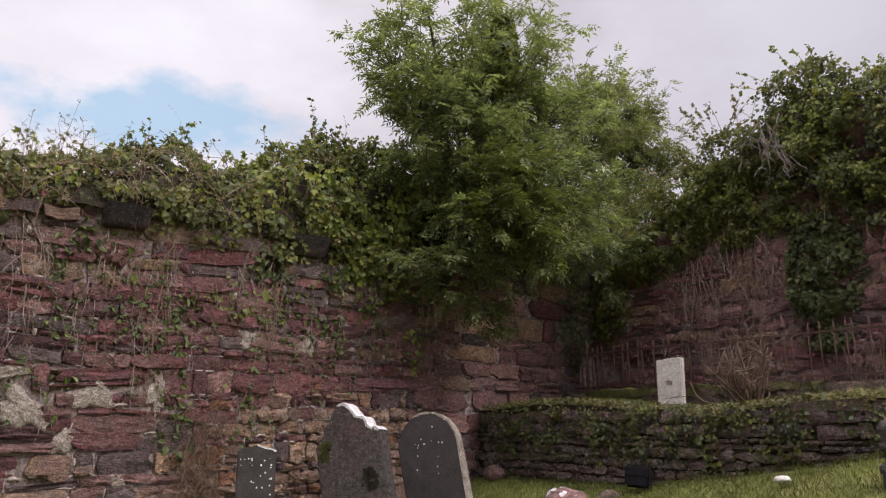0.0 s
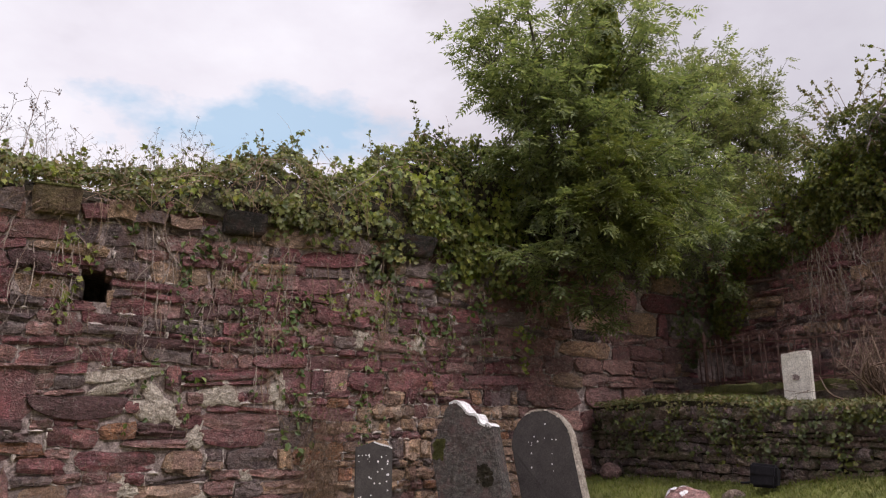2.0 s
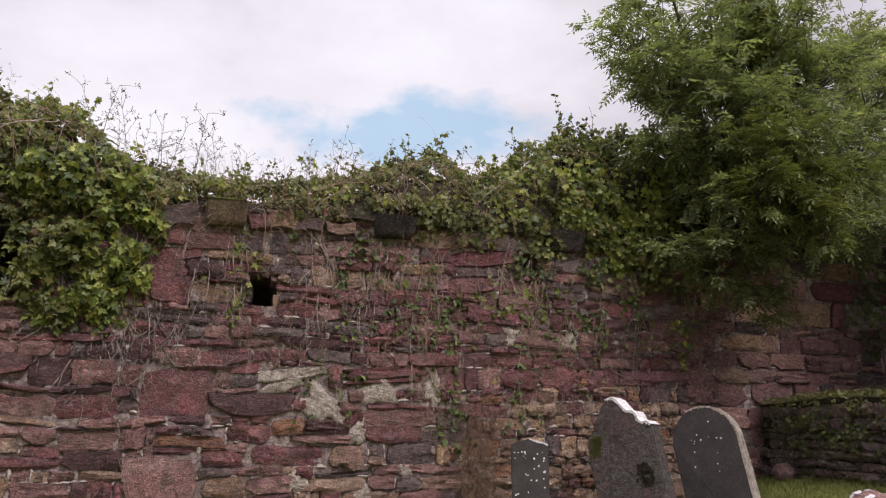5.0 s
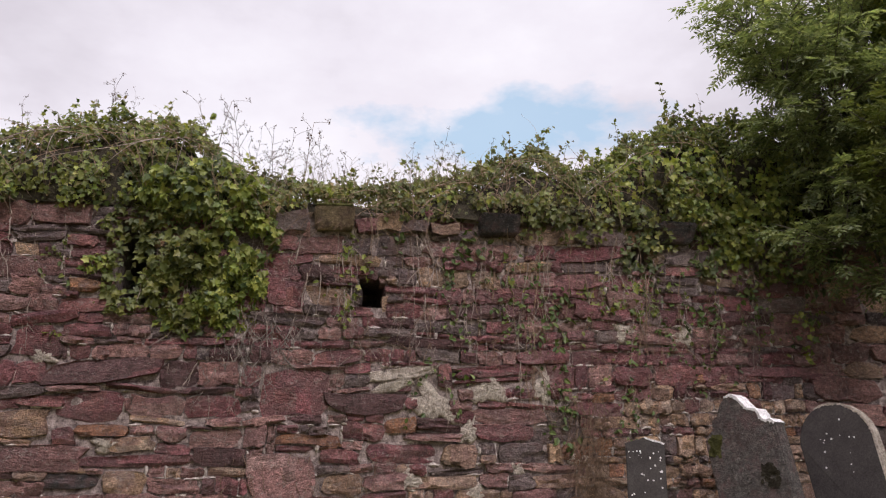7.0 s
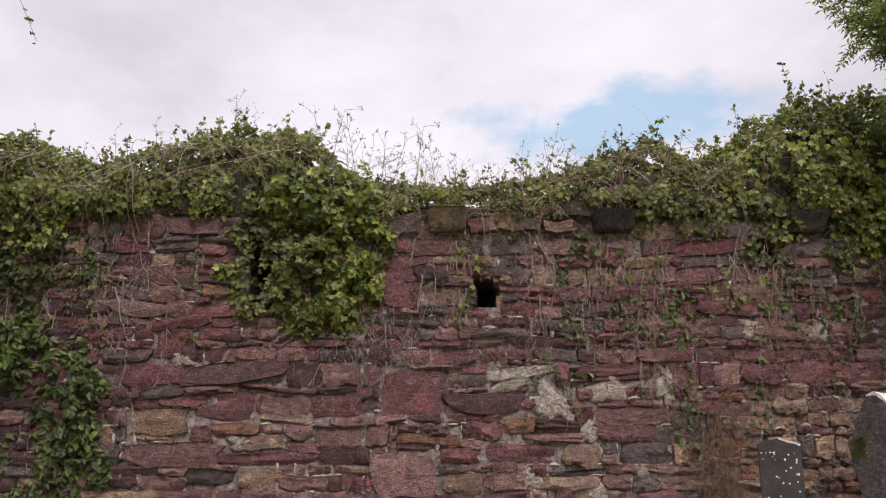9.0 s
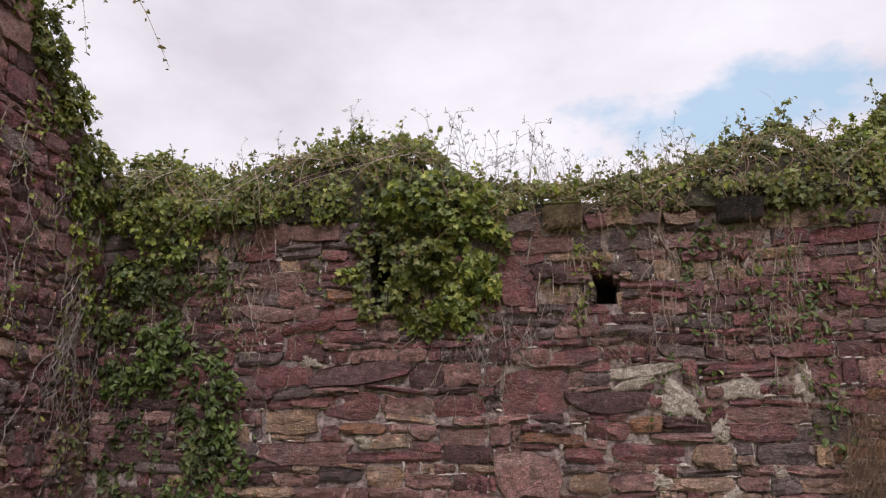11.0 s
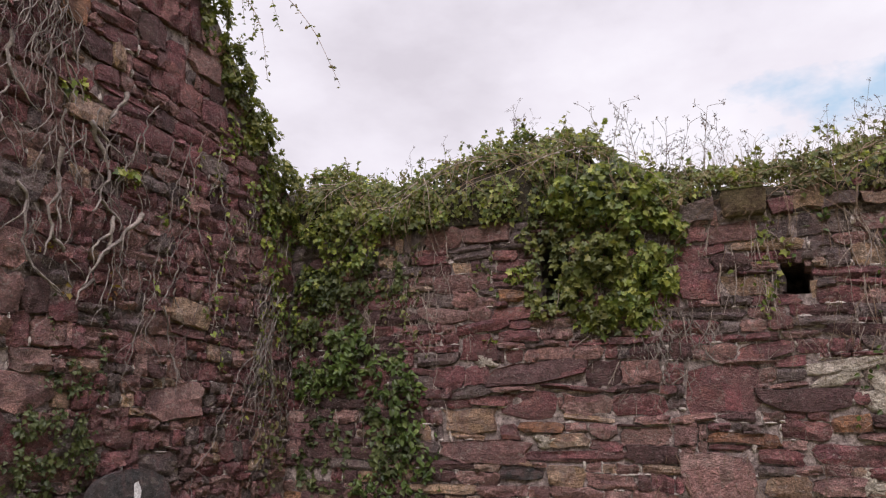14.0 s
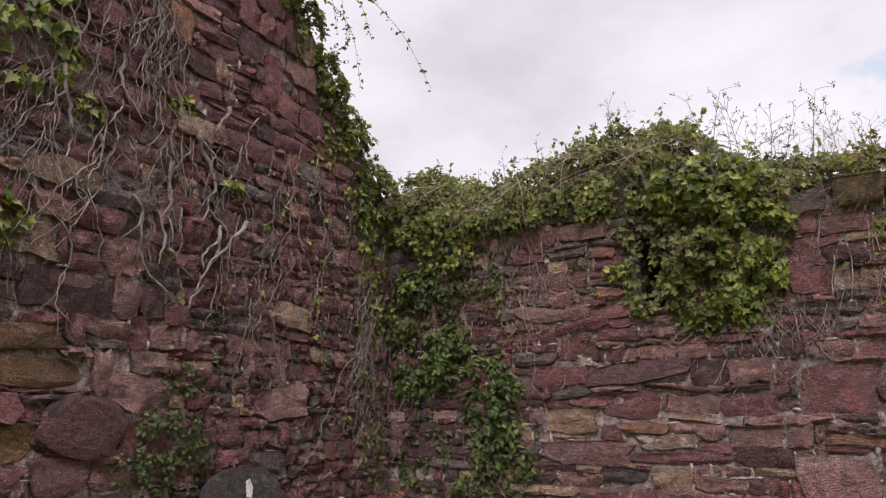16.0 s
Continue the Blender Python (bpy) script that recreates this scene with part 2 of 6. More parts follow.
def box_data(lo, hi):
    (a, b, c), (d, e, f) = lo, hi
    v = [(a, b, c), (d, b, c), (d, e, c), (a, e, c), (a, b, f), (d, b, f), (d, e, f), (a, e, f)]
    q = [(0, 3, 2, 1), (4, 5, 6, 7), (0, 1, 5, 4), (1, 2, 6, 5), (2, 3, 7, 6), (3, 0, 4, 7)]
    return v, q


def joined(pieces):
    vs, fs, n = [], [], 0
    for v, f in pieces:
        vs.extend([tuple(p) for p in v])
        fs.extend([tuple(i + n for i in q) for q in f])
        n += len(v)
    return vs, fs


def bevelled_box(name, lo, hi, mat, bevel=0.015, jitter=0.0, cuts=0, seed=0):
    bm = bmesh.new()
    bmesh.ops.create_cube(bm, size=1)
    size = Vector(hi) - Vector(lo)
    mid = (Vector(hi) + Vector(lo)) / 2
    for v in bm.verts:
        v.co = Vector((v.co.x * size.x, v.co.y * size.y, v.co.z * size.z)) + mid
    if cuts:
        bmesh.ops.subdivide_edges(bm, edges=bm.edges[:], cuts=cuts, use_grid_fill=True)
    else:
        bmesh.ops.bevel(bm, geom=bm.edges[:], offset=bevel, segments=2, affect="EDGES")
    for v in bm.verts:
        v.co += noise.noise_vector(v.co * 4 + Vector((seed, 0, 0))) * jitter
    return bm_mesh(name, bm, mat)


def tubes(lines, radii, sides=4):
    """Tapered tubes along polylines."""
    vs, fs, n = [], [], 0
    ring = np.arange(sides) * 2 * np.pi / sides
    for line, rad in zip(lines, radii):
        p = np.asarray(line, float)
        k = len(p)
        d = np.gradient(p, axis=0)
        d /= np.linalg.norm(d, axis=1, keepdims=True) + 1e-9
        ref = np.where(np.abs(d[:, 2:3]) < 0.9, [[0.0, 0, 1]], [[1.0, 0, 0]])
        a = np.cross(d, ref)
        a /= np.linalg.norm(a, axis=1, keepdims=True) + 1e-9
        b = np.cross(d, a)
        r = np.linspace(rad[0], rad[1], k)[:, None, None]
        v = p[:, None] + r * (a[:, None] * np.cos(ring)[None, :, None] + b[:, None] * np.sin(ring)[None, :, None])
        vs.append(v.reshape(-1, 3))
        for i in range(k - 1):
            for j in range(sides):
                j2 = (j + 1) % sides
                fs.append((n + i * sides + j, n + i * sides + j2, n + (i + 1) * sides + j2, n + (i + 1) * sides + j))
        fs.append(tuple(n + (k - 1) * sides + j for j in range(sides)))
        n += k * sides
    return np.concatenate(vs), fs


IVY_SHAPE = (np.array([(0, 0, 0), (0.36, -0.08, 0.06), (0.33, 0.22, 0.07), (0.54, 0.40, 0.10), (0.25, 0.55, 0.05), (0, 1.0, -0.10), (-0.25, 0.55, 0.05), (-0.54, 0.40, 0.10), (-0.33, 0.22, 0.07), (-0.36, -0.08, 0.06)]),
             [(0, 1, 2, 3, 4, 5), (0, 5, 6, 7, 8, 9)])
OVAL_SHAPE = (np.array([(0, 0, 0), (0.33, 0.35, 0.08), (0.22, 0.72, 0.05), (0, 1.0, -0.1), (-0.22, 0.72, 0.05), (-0.33, 0.35, 0.08)]), [(0, 1, 2, 3), (0, 3, 4, 5)])
LEAFLET = (np.array([(0, 0, 0), (0.17, 0.42, 0.04), (0, 1.0, -0.06), (-0.17, 0.42, 0.04)]), [(0, 1, 2, 3)])
BLADE = (np.array([(-0.045, 0, 0), (0.045, 0, 0), (0.02, 0.6, 0.06), (0, 1.0, 0.25), (-0.02, 0.6, 0.06)]), [(0, 1, 2, 3, 4)])


def unit(v):
    return v / (np.linalg.norm(v, axis=-1, keepdims=True) + 1e-9)


def leaves(at, normal, tip, size, shape):
    """Leaves at points, each facing its normal with its tip along tip."""
    form, faces = shape
    tip = unit(tip)
    side = unit(np.cross(tip, normal))
    face = np.cross(side, tip)
    s = np.asarray(size)[:, None, None]
    v = at[:, None] + s * (form[None, :, 0:1] * side[:, None] + form[None, :, 1:2] * tip[:, None] + form[None, :, 2:3] * face[:, None])
    k = len(form)
    f = []
    for q in faces:
        f.append(np.arange(len(at))[:, None] * k + np.array(q)[None])
    return v.reshape(-1, 3), np.concatenate(f)


def smooth_line(points, n):
    """A smooth line of n points through the given ones."""
    p = np.asarray(points, float)
    p = np.vstack([2 * p[0] - p[1], p, 2 * p[-1] - p[-2]])
    out = []
    for s in np.linspace(0, len(p) - 3 - 1e-6, n):
        i, t = int(s), s - int(s)
        a, b, c, d = p[i:i + 4]
        out.append(0.5 * (2 * b + (c - a) * t + (2 * a - 5 * b + 4 * c - d) * t * t + (3 * b - a - 3 * c + d) * t ** 3))
    return np.array(out)


# ---- walls and ground ----
NORTH = 8.0      # face of the long wall, y
WEST = -5.15     # face of the tall wall, x
EAST = 9.4       # face of the end wall, x
BANK = 6.9       # face of the low retaining wall, x
FACE_N = Matrix.Translation((0, NORTH, 0))
FACE_W = Matrix.Translation((WEST, 0, 0)) @ Matrix.Rotation(radians(90), 4, "Z")
FACE_E = Matrix.Translation((EAST, 0, 0)) @ Matrix.Rotation(radians(-90), 4, "Z")
FACE_B = Matrix.Translation((BANK, 0, 0)) @ Matrix.Rotation(radians(-90), 4, "Z")


def lift(x, y):
    """Height of the ground."""
    s = np.clip((np.asarray(x, float) - 0.8) / 6.0, 0, 1) ** 1.5
    y = np.asarray(y, float)
    rise = 1.0 + 0.16 * np.clip(5.0 - y, 0, 2.2) - 0.03 * np.clip(y - 5, 0, 3)
    far = np.clip((np.hypot(x, y) - 20) / 60, 0, 1)
    return s * rise * (1 - far) + 0.02 * np.sin(x * 2.1 + y) * np.cos(y * 1.7)


def build_ground():
    def steps(lo, hi, fine):
        inner = np.arange(lo, hi, fine)
        outer = np.array([1.5, 4, 10, 25, 70, 200, 600, 1800])
        return np.r_[lo - outer[::-1], inner, hi + outer]
    xs, ys = steps(-6, 12, 0.25), steps(-3, 10, 0.25)
    gx, gy = np.meshgrid(xs, ys, indexing="ij")
    v = np.stack([gx, gy, lift(gx, gy)], -1).reshape(-1, 3)
    n, m = len(xs), len(ys)
    i, j = np.meshgrid(np.arange(n - 1), np.arange(m - 1), indexing="ij")
    a = (i * m + j).ravel()
    f = np.stack([a, a + m, a + m + 1, a + 1], 1)
    thing("ground", "uneven mown churchyard turf, moss and clover", "ground", kind="structure", data=mesh("ground", v, f, TURF, True))
    p = np.stack([rng.uniform(3.6, 6.9, 42000), rng.uniform(1.2, 7.95, 42000)], 1)
    p = p[(p[:, 0] > 4.2) | (rng.random(len(p)) < 0.3)]
    at = np.c_[p, lift(p[:, 0], p[:, 1]) - 0.004]
    k = len(at)
    tip = np.c_[rng.normal(0, 0.55, (k, 2)), np.ones(k)]
    nor = np.c_[rng.normal(0, 1, (k, 2)), np.zeros(k)]
    v, f = leaves(at, nor, tip, rng.uniform(0.03, 0.075, k), BLADE)
    thing("grass", "short yellow-green lawn grass blades", "grass", kind="stuff", data=mesh("grass", v, f, GRASS))


build_ground()


def stone_meshes(mat, count, seed):
    """Rough stones of unit size: wide 1, high 1, the face at y = -1."""
    r = np.random.default_rng(seed)
    out = []
    nx, nz = 5, 4
    for _ in range(count):
        gx = np.linspace(-0.5, 0.5, nx)[:, None] * np.ones(nz)[None]
        gz = np.ones(nx)[:, None] * np.linspace(-0.5, 0.5, nz)[None]
        edge = [(i, 0) for i in range(nx)] + [(nx - 1, j) for j in range(1, nz - 1)] + [(i, nz - 1) for i in range(nx - 1, -1, -1)] + [(0, j) for j in range(nz - 2, 0, -1)]
        jx, jz = r.normal(0, 0.034, (nx, nz)), r.normal(0, 0.054, (nx, nz))
        cut = r.uniform(0.02, 0.22, 4) * (r.random(4) < 0.8)
        lean = r.normal(0, 0.10, 2)
        ox, oz = gx + jx, gz + jz
        for k, (i, j) in enumerate([(0, 0), (nx - 1, 0), (nx - 1, nz - 1), (0, nz - 1)]):
            ox[i, j] *= 1 - cut[k]
            oz[i, j] *= 1 - 1.6 * cut[k]
        back = [(ox[e] * 1.01, 0.0, oz[e] * 1.01) for e in edge]
        mid = [(ox[e], -0.80 - r.uniform(0, 0.13), oz[e]) for e in edge]
        front = {}
        verts = back + mid
        for i in range(nx):
            for j in range(nz):
                rim = (i in (0, nx - 1)) or (j in (0, nz - 1))
                d = -0.95 + r.normal(0, 0.06) if rim else -1.0 - r.normal(0.04, 0.10)
                d += lean[0] * gx[i, j] + lean[1] * gz[i, j]
                front[(i, j)] = len(verts)
                verts.append((ox[i, j] * 0.982 + r.normal(0, 0.005), d, oz[i, j] * 0.955 + r.normal(0, 0.010)))
        n = len(edge)
        faces = []
        for k in range(n):
            k2 = (k + 1) % n
            faces.append((k, k2, n + k2, n + k))
            faces.append((n + k, n + k2, front[edge[k2]], front[edge[k]]))
        for i in range(nx - 1):
            for j in range(nz - 1):
                faces.append((front[(i, j)], front[(i + 1, j)], front[(i + 1, j + 1)], front[(i, j + 1)]))
        me = mesh("stone", verts, faces, mat, True)
        me.set_sharp_from_angle(angle=radians(24))
        out.append(me)
    return out


STONES = {m.name: stone_meshes(m, 14, 40 + i) for i, m in enumerate((RED, TAN, GREY, PINK, MOSSY, YELLOW, SLATE, DARK_RED, ORANGE))}
SHAPES = {k: [(np.array([v.co[:] for v in me.vertices]), [tuple(p.vertices) for p in me.polygons]) for me in ms] for k, ms in STONES.items()}


def clipped(a, b, c, d, taken):
    """A stone's extent, cut back where another thing stands in the wall; None if too little is left."""
    for ta, tb, tc, td in taken:
        if b <= ta + 0.01 or a >= tb - 0.01 or d <= tc + 0.01 or c >= td - 0.01:
            continue
        ways = [(a, min(b, ta), c, d), (max(a, tb), b, c, d), (a, b, c, min(d, tc)), (a, b, max(c, td), d)]
        a, b, c, d = max(ways, key=lambda q: max(0, q[1] - q[0]) * max(0, q[3] - q[2]))
        if b - a < 0.06 or d - c < 0.035:
            return None
    return a, b, c, d


def courses(r, u0, u1, z0, z1, low, high, narrow, wide, keep, taken=()):
    """Random rubble brought to courses: rows of (u, z, width, height)."""
    out = []
    z = z0
    while z < z1:
        h = r.uniform(low, high) * (1.0 if r.random() < 0.7 else 0.55)
        u = u0 - r.uniform(0, 0.3)
        while u < u1:
            w = float(np.clip(r.lognormal(math.log((narrow + wide) / 2), 0.45), narrow * 0.6, wide * 1.5)) * (0.65 + 0.4 * min(1.5, h / 0.2))
            rows = [(z, h)]
            if h > 0.17 and r.random() < 0.3:
                s = r.uniform(0.35, 0.65) * h
                rows = [(z, s), (z + s, h - s)]
            for zz, hh in rows:
                parts = [(u, w)]
                if r.random() < 0.3 and w > 0.26:
                    s = r.uniform(0.3, 0.7) * w
                    parts = [(u, s), (u + s, w - s)]
                for uu, ww in parts:
                    q = clipped(uu, uu + ww, zz, zz + hh, taken)
                    if q is None:
                        continue
                    cu, cz, ww, hh2 = (q[0] + q[1]) / 2, (q[2] + q[3]) / 2, q[1] - q[0], q[3] - q[2]
                    if keep(cu, cz, ww, hh2):
                        out.append((cu, cz, ww, hh2))
            u += w
        z += h
    return out


def settle(u, z, k):
    """How the courses wander: the shift of a place on a wall."""
    a = noise.noise(Vector((u * 1.1, z * 1.3, k)))
    b = noise.noise(Vector((u * 3.1 + 7, z * 2.6, k)))
    c = noise.noise(Vector((u * 0.8 + 3, z * 1.2, k + 9)))
    d = noise.noise(Vector((u * 2.9, z * 3.3 + 4, k + 9)))
    still = min(1.0, math.hypot(u - HOLE[0] - 0.15, z - 2.94) / 0.7) if k < FACE_N.translation.x + 40 else 1.0
    return u + still * (0.04 * a + 0.025 * b), z + still * (0.04 * c + 0.022 * d)


def lay_stones(wall, face, rows, pick, r, near, gap=0.007, proud=0.042):
    """Lays stones on a wall: those that near() picks one by one, the rest joined."""
    rest = {}
    singles = 0
    k0 = len(wall.name) * 3.7 + face.translation.x
    for u, z, w, h in rows:
        kind = pick(u, z, w, h)
        k = int(r.integers(0, len(STONES[kind])))
        cu, cz = settle(u, z, k0)
        au, az = settle(u + 0.05, z, k0)
        bu, bz = settle(u, z + 0.05, k0)
        shear = Matrix((((au - cu) / 0.05, 0, (bu - cu) / 0.05, 0), (0, 1, 0, 0), ((az - cz) / 0.05, 0, (bz - cz) / 0.05, 0), (0, 0, 0, 1)))
        turn = Matrix.Rotation(r.normal(0, 0.012), 4, "Y") @ Matrix.Rotation(r.normal(0, 0.022), 4, "Z") @ Matrix.Rotation(r.normal(0, 0.03), 4, "X")
        sized = Matrix.Diagonal((max(0.03, w - gap), 0.12 + proud * r.uniform(0.0, 1.0), max(0.02, h - gap), 1))
        m = face @ Matrix.Translation((cu, 0.085, cz)) @ shear @ turn @ sized
        v, f = SHAPES[kind][k]
        a = np.array(m)
        if near(u, z) and singles < 300:
            ob = new("stone", STONES[kind][k])
            ob.parent = wall
            # the shear is kept in the parent's inverse, the rest in the pose
            ob.matrix_parent_inverse = face @ Matrix.Translation((cu, 0.085, cz)) @ shear
            ob.matrix_basis = turn @ sized
            singles += 1
        else:
            rest.setdefault(kind, []).append((v @ a[:3, :3].T + a[:3, 3], f))
    for kind, pieces in rest.items():
        v, f = joined(pieces)
        me = mesh("stones", v, f, bpy.data.materials[kind], True)
        me.set_sharp_from_angle(angle=radians(24))
        part("stones", me, wall, kind="stuff")


def lime_flecks(wall, face, rows, share, seed, limit):
    """Crumbs of old lime pointing left along the joints."""
    r = np.random.default_rng(seed)
    k0 = len(wall.name) * 3.7 + face.translation.x
    m = np.array(face)
    vs, fs, n = [], [], 0
    for u, z, w, h in rows:
        if r.random() > share or not limit(u, z):
            continue
        for _ in range(int(r.integers(1, 4))):
            if r.random() < 0.72:
                cu, cz, a, b = u + r.uniform(-0.5, 0.5) * w, z - h / 2, r.uniform(0.02, 0.09), r.uniform(0.008, 0.026)
            else:
                cu, cz, a, b = u - w / 2, z + r.uniform(-0.4, 0.4) * h, r.uniform(0.01, 0.025), r.uniform(0.03, 0.07)
            cu, cz = settle(cu, cz, k0)
            if HOLE[0] - 0.1 < cu < HOLE[1] + 0.1 and HOLE[2] - 0.1 < cz < HOLE[3] + 0.1:
                continue
            y = -r.uniform(0.026, 0.058)
            k = 8
            vs.append((cu, y - 0.006, cz))
            for i in range(k):
                t = 2 * math.pi * i / k
                q = r.uniform(0.55, 1.35)
                vs.append((cu + math.cos(t) * a * q, y + 0.02, cz + math.sin(t) * b * q))
            fs += [(n, n + 1 + i, n + 1 + (i + 1) % k) for i in range(k)]
            n += k + 1
    v = np.array(vs) @ m[:3, :3].T + m[:3, 3]
    part("lime_pointing", mesh("lime_pointing", v, fs, LIME), wall, "crumbs of pale lime pointing", kind="stuff")


def hollow_core(u0, u1, z0, z1, depth, holes, face, back=1.2):
    """A wall's core, with recesses."""
    us = sorted({u0, u1, *[h[0] for h in holes], *[h[1] for h in holes]})
    zs = sorted({z0, z1, *[h[2] for h in holes], *[h[3] for h in holes]})
    pieces = []
    for a, b in zip(us, us[1:]):
        for c, d in zip(zs, zs[1:]):
            if any(h[0] <= a and b <= h[1] and h[2] <= c and d <= h[3] for h in holes):
                pieces.append(box_data((a, back + 0.045, c), (b, depth, d)))
            else:
                pieces.append(box_data((a, -0.014, c), (b, depth, d)))
    v, f = joined(pieces)
    m = np.array(face)
    return np.array(v) @ m[:3, :3].T + m[:3, 3], f


LAYING = []      # stones, laid at the end

# long wall
HOLE = (0.49, 0.78, 2.77, 3.11)
NICHE = (-1.98, -1.62, 2.74, 3.62)
# recess added to give the shadow spot by the third corbel
SHADE_POCKET = (3.55, 3.85, 3.28, 3.58)
TOP_N = 3.86
r_n = np.random.default_rng(11)
v, f = hollow_core(WEST - 0.9, EAST + 0.9, -0.4, TOP_N - 0.03, 1.35, [HOLE, NICHE, SHADE_POCKET], FACE_N)
wall_n = thing("wall_north", "ruined rubble wall of purple-red sandstone with crumbling mortar", "wall", kind="structure", data=mesh("wall_north", v, f, MORTAR))
# stones that stand out: u0, u1, z0, z1
BIG = [(-0.48, 0.21, 1.64, 2.13, "red_sandstone"), (0.25, 0.99, 1.64, 1.87, "dark_purple_sandstone"), (-1.24, -0.66, 1.63, 1.84, "red_sandstone"),
       (-1.72, -1.25, 1.61, 1.84, "pinkish_sandstone"), (-2.36, -1.78, 1.59, 1.87, "red_sandstone"), (-2.22, -1.74, 1.44, 1.56, "orange_sandstone"),
       (-1.96, -1.50, 1.28, 1.43, "tan_sandstone"), (-1.93, -1.55, 0.88, 1.11, "tan_sandstone"), (-2.44, -1.95, 0.93, 1.08, "dark_slate_stone"),
       (-1.16, -0.66, 1.33, 1.50, "pinkish_sandstone"), (-0.64, -0.41, 1.33, 1.55, "pinkish_sandstone"), (-0.27, 0.36, 1.32, 1.44, "orange_sandstone"),
       (-0.55, 0.09, 0.84, 1.25, "pinkish_sandstone"), (0.14, 0.57, 0.84, 1.05, "tan_sandstone"), (0.78, 1.11, 1.45, 1.60, "orange_sandstone"),
       (1.33, 1.77, 1.10, 1.33, "tan_sandstone"), (-0.08, 0.41, 2.77, 2.97, "tan_sandstone"), (-0.52, -0.12, 2.74, 3.02, "red_sandstone"),
       (1.09, 1.89, 2.51, 2.65, "grey_stone"), (-2.91, -2.45, 2.21, 2.55, "red_sandstone"), (-2.40, -2.10, 2.89, 3.02, "orange_sandstone"),
       (-3.09, -2.46, 1.44, 1.71, "tan_sandstone"), (0.69, 1.19, 3.35, 3.58, "grey_stone"), (0.78, 1.73, 2.32, 2.45, "dark_purple_sandstone")]
CORBEL = stone_material("corbel_stone", [(0.33, 0.255, 0.165), (0.30, 0.225, 0.155)], 0.2, 0.3)
CORBELS = [(-0.02, 0.42), (1.80, 2.26), (3.92, 4.36)]
RENDER_AREA = [(0.60, 1.32, 1.93, 2.15, 0.30), (1.10, 1.52, 1.60, 1.92, -0.45), (1.68, 2.13, 1.76, 2.02, 0.1), (1.58, 1.78, 1.35, 1.58, 0.5), (2.44, 2.60, 1.73, 2.11, 0.3)]
blocked = [HOLE, NICHE, SHADE_POCKET] + [b[:4] for b in BIG] + [(a - 0.02, b + 0.02, 3.56, 3.9) for a, b in CORBELS] + [(a + 0.05, b - 0.05, c + 0.02, d - 0.02) for a, b, c, d, _ in RENDER_AREA]


def pick_n(u, z, w, h):
    q = r_n.random()
    if u > 5.9:
        return "grey_stone" if q < 0.20 else ("pinkish_sandstone" if q < 0.70 else ("tan_sandstone" if q < 0.88 else "red_sandstone"))
    warm = np.clip((1.7 + 0.35 * np.clip(u - 2.2, 0, 1.5) - z) / 0.6, 0, 1) * (0.30 + 0.62 * np.clip((u - 1.2) / 1.6, 0, 1))
    # upper courses are greyer; part of this share stands in for shade up there
    cold = 0.07 + 0.42 * float(np.clip((z - 2.8) / 0.7, 0, 1))
    if z > 3.0 and r_n.random() < 0.14:
        return "tan_sandstone"
    if q < warm * 0.75:
        return "orange_sandstone" if r_n.random() < 0.18 else "tan_sandstone"
    if q < warm * 0.75 + cold:
        return "grey_stone"
    # more dark stones by the west corner, partly painting in the corner's shade
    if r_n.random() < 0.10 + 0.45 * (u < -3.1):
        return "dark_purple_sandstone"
    return "pinkish_sandstone" if r_n.random() < 0.28 + 0.45 * float(np.clip((1.8 - z) / 0.5, 0, 1)) else "red_sandstone"


low = lambda u, z: u > 2.9 and z < 2.05
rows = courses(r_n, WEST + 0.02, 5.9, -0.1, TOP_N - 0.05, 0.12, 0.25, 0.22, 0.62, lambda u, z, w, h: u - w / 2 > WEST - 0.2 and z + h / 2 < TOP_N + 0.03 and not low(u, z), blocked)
rows += courses(r_n, 2.85, 5.9, 0.3, 2.05, 0.11, 0.22, 0.13, 0.30, lambda u, z, w, h: low(u, z))
rows += courses(r_n, 5.9, EAST, 0.7, TOP_N - 0.05, 0.2, 0.36, 0.3, 0.6, lambda u, z, w, h: u + w / 2 < EAST + 0.2 and z + h / 2 < TOP_N + 0.03)
named = {}
for a, b, c, d, kind in BIG:
    named[((a + b) / 2, (c + d) / 2)] = kind
LAYING.append((wall_n, FACE_N, [((a + b) / 2, (c + d) / 2, b - a, d - c) for a, b, c, d, _ in BIG], lambda u, z, w, h: named[(u, z)], r_n, lambda u, z: True))
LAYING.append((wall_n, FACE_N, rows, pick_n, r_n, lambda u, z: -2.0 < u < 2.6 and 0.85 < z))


def slab(u0, u1, z0, z1, out, name, mat, label, cat, seed, face=FACE_N):
    me = bevelled_box(name, (u0, -out, z0), (u1, 0.3, z1), mat, 0.02, 0.02, 0, seed)
    for v in me.vertices:
        k = (z1 - v.co.z) / (z1 - z0)
        v.co.x += ((u0 + u1) / 2 - v.co.x) * 0.09 * k
        if v.co.y < 0:
            v.co.y *= 1 - 0.5 * k
    me.transform(face)
    return thing(name, label, cat, group="corbels along the wall top", data=me)


for k, (a, b) in enumerate(CORBELS):
    # corbels after the first get a darker stone that paints their shade
    slab(a, b, 3.60, 3.82, 0.32, "stone_corbel", SLATE if k else CORBEL, "projecting dark stone corbel with mossy upper edge" if k == 0 else "projecting stone corbel under hanging ivy, darkened to paint its shade", "corbel", 3.0 * k)
me = bevelled_box("moss", (0.0, -0.315, 3.812), (0.40, 0.1, 3.838), MOSS, 0.008, 0.006, 0, 5)
me.transform(FACE_N)
thing("moss_cushion", "thin yellow-green moss on a stone corbel", "moss", data=me)


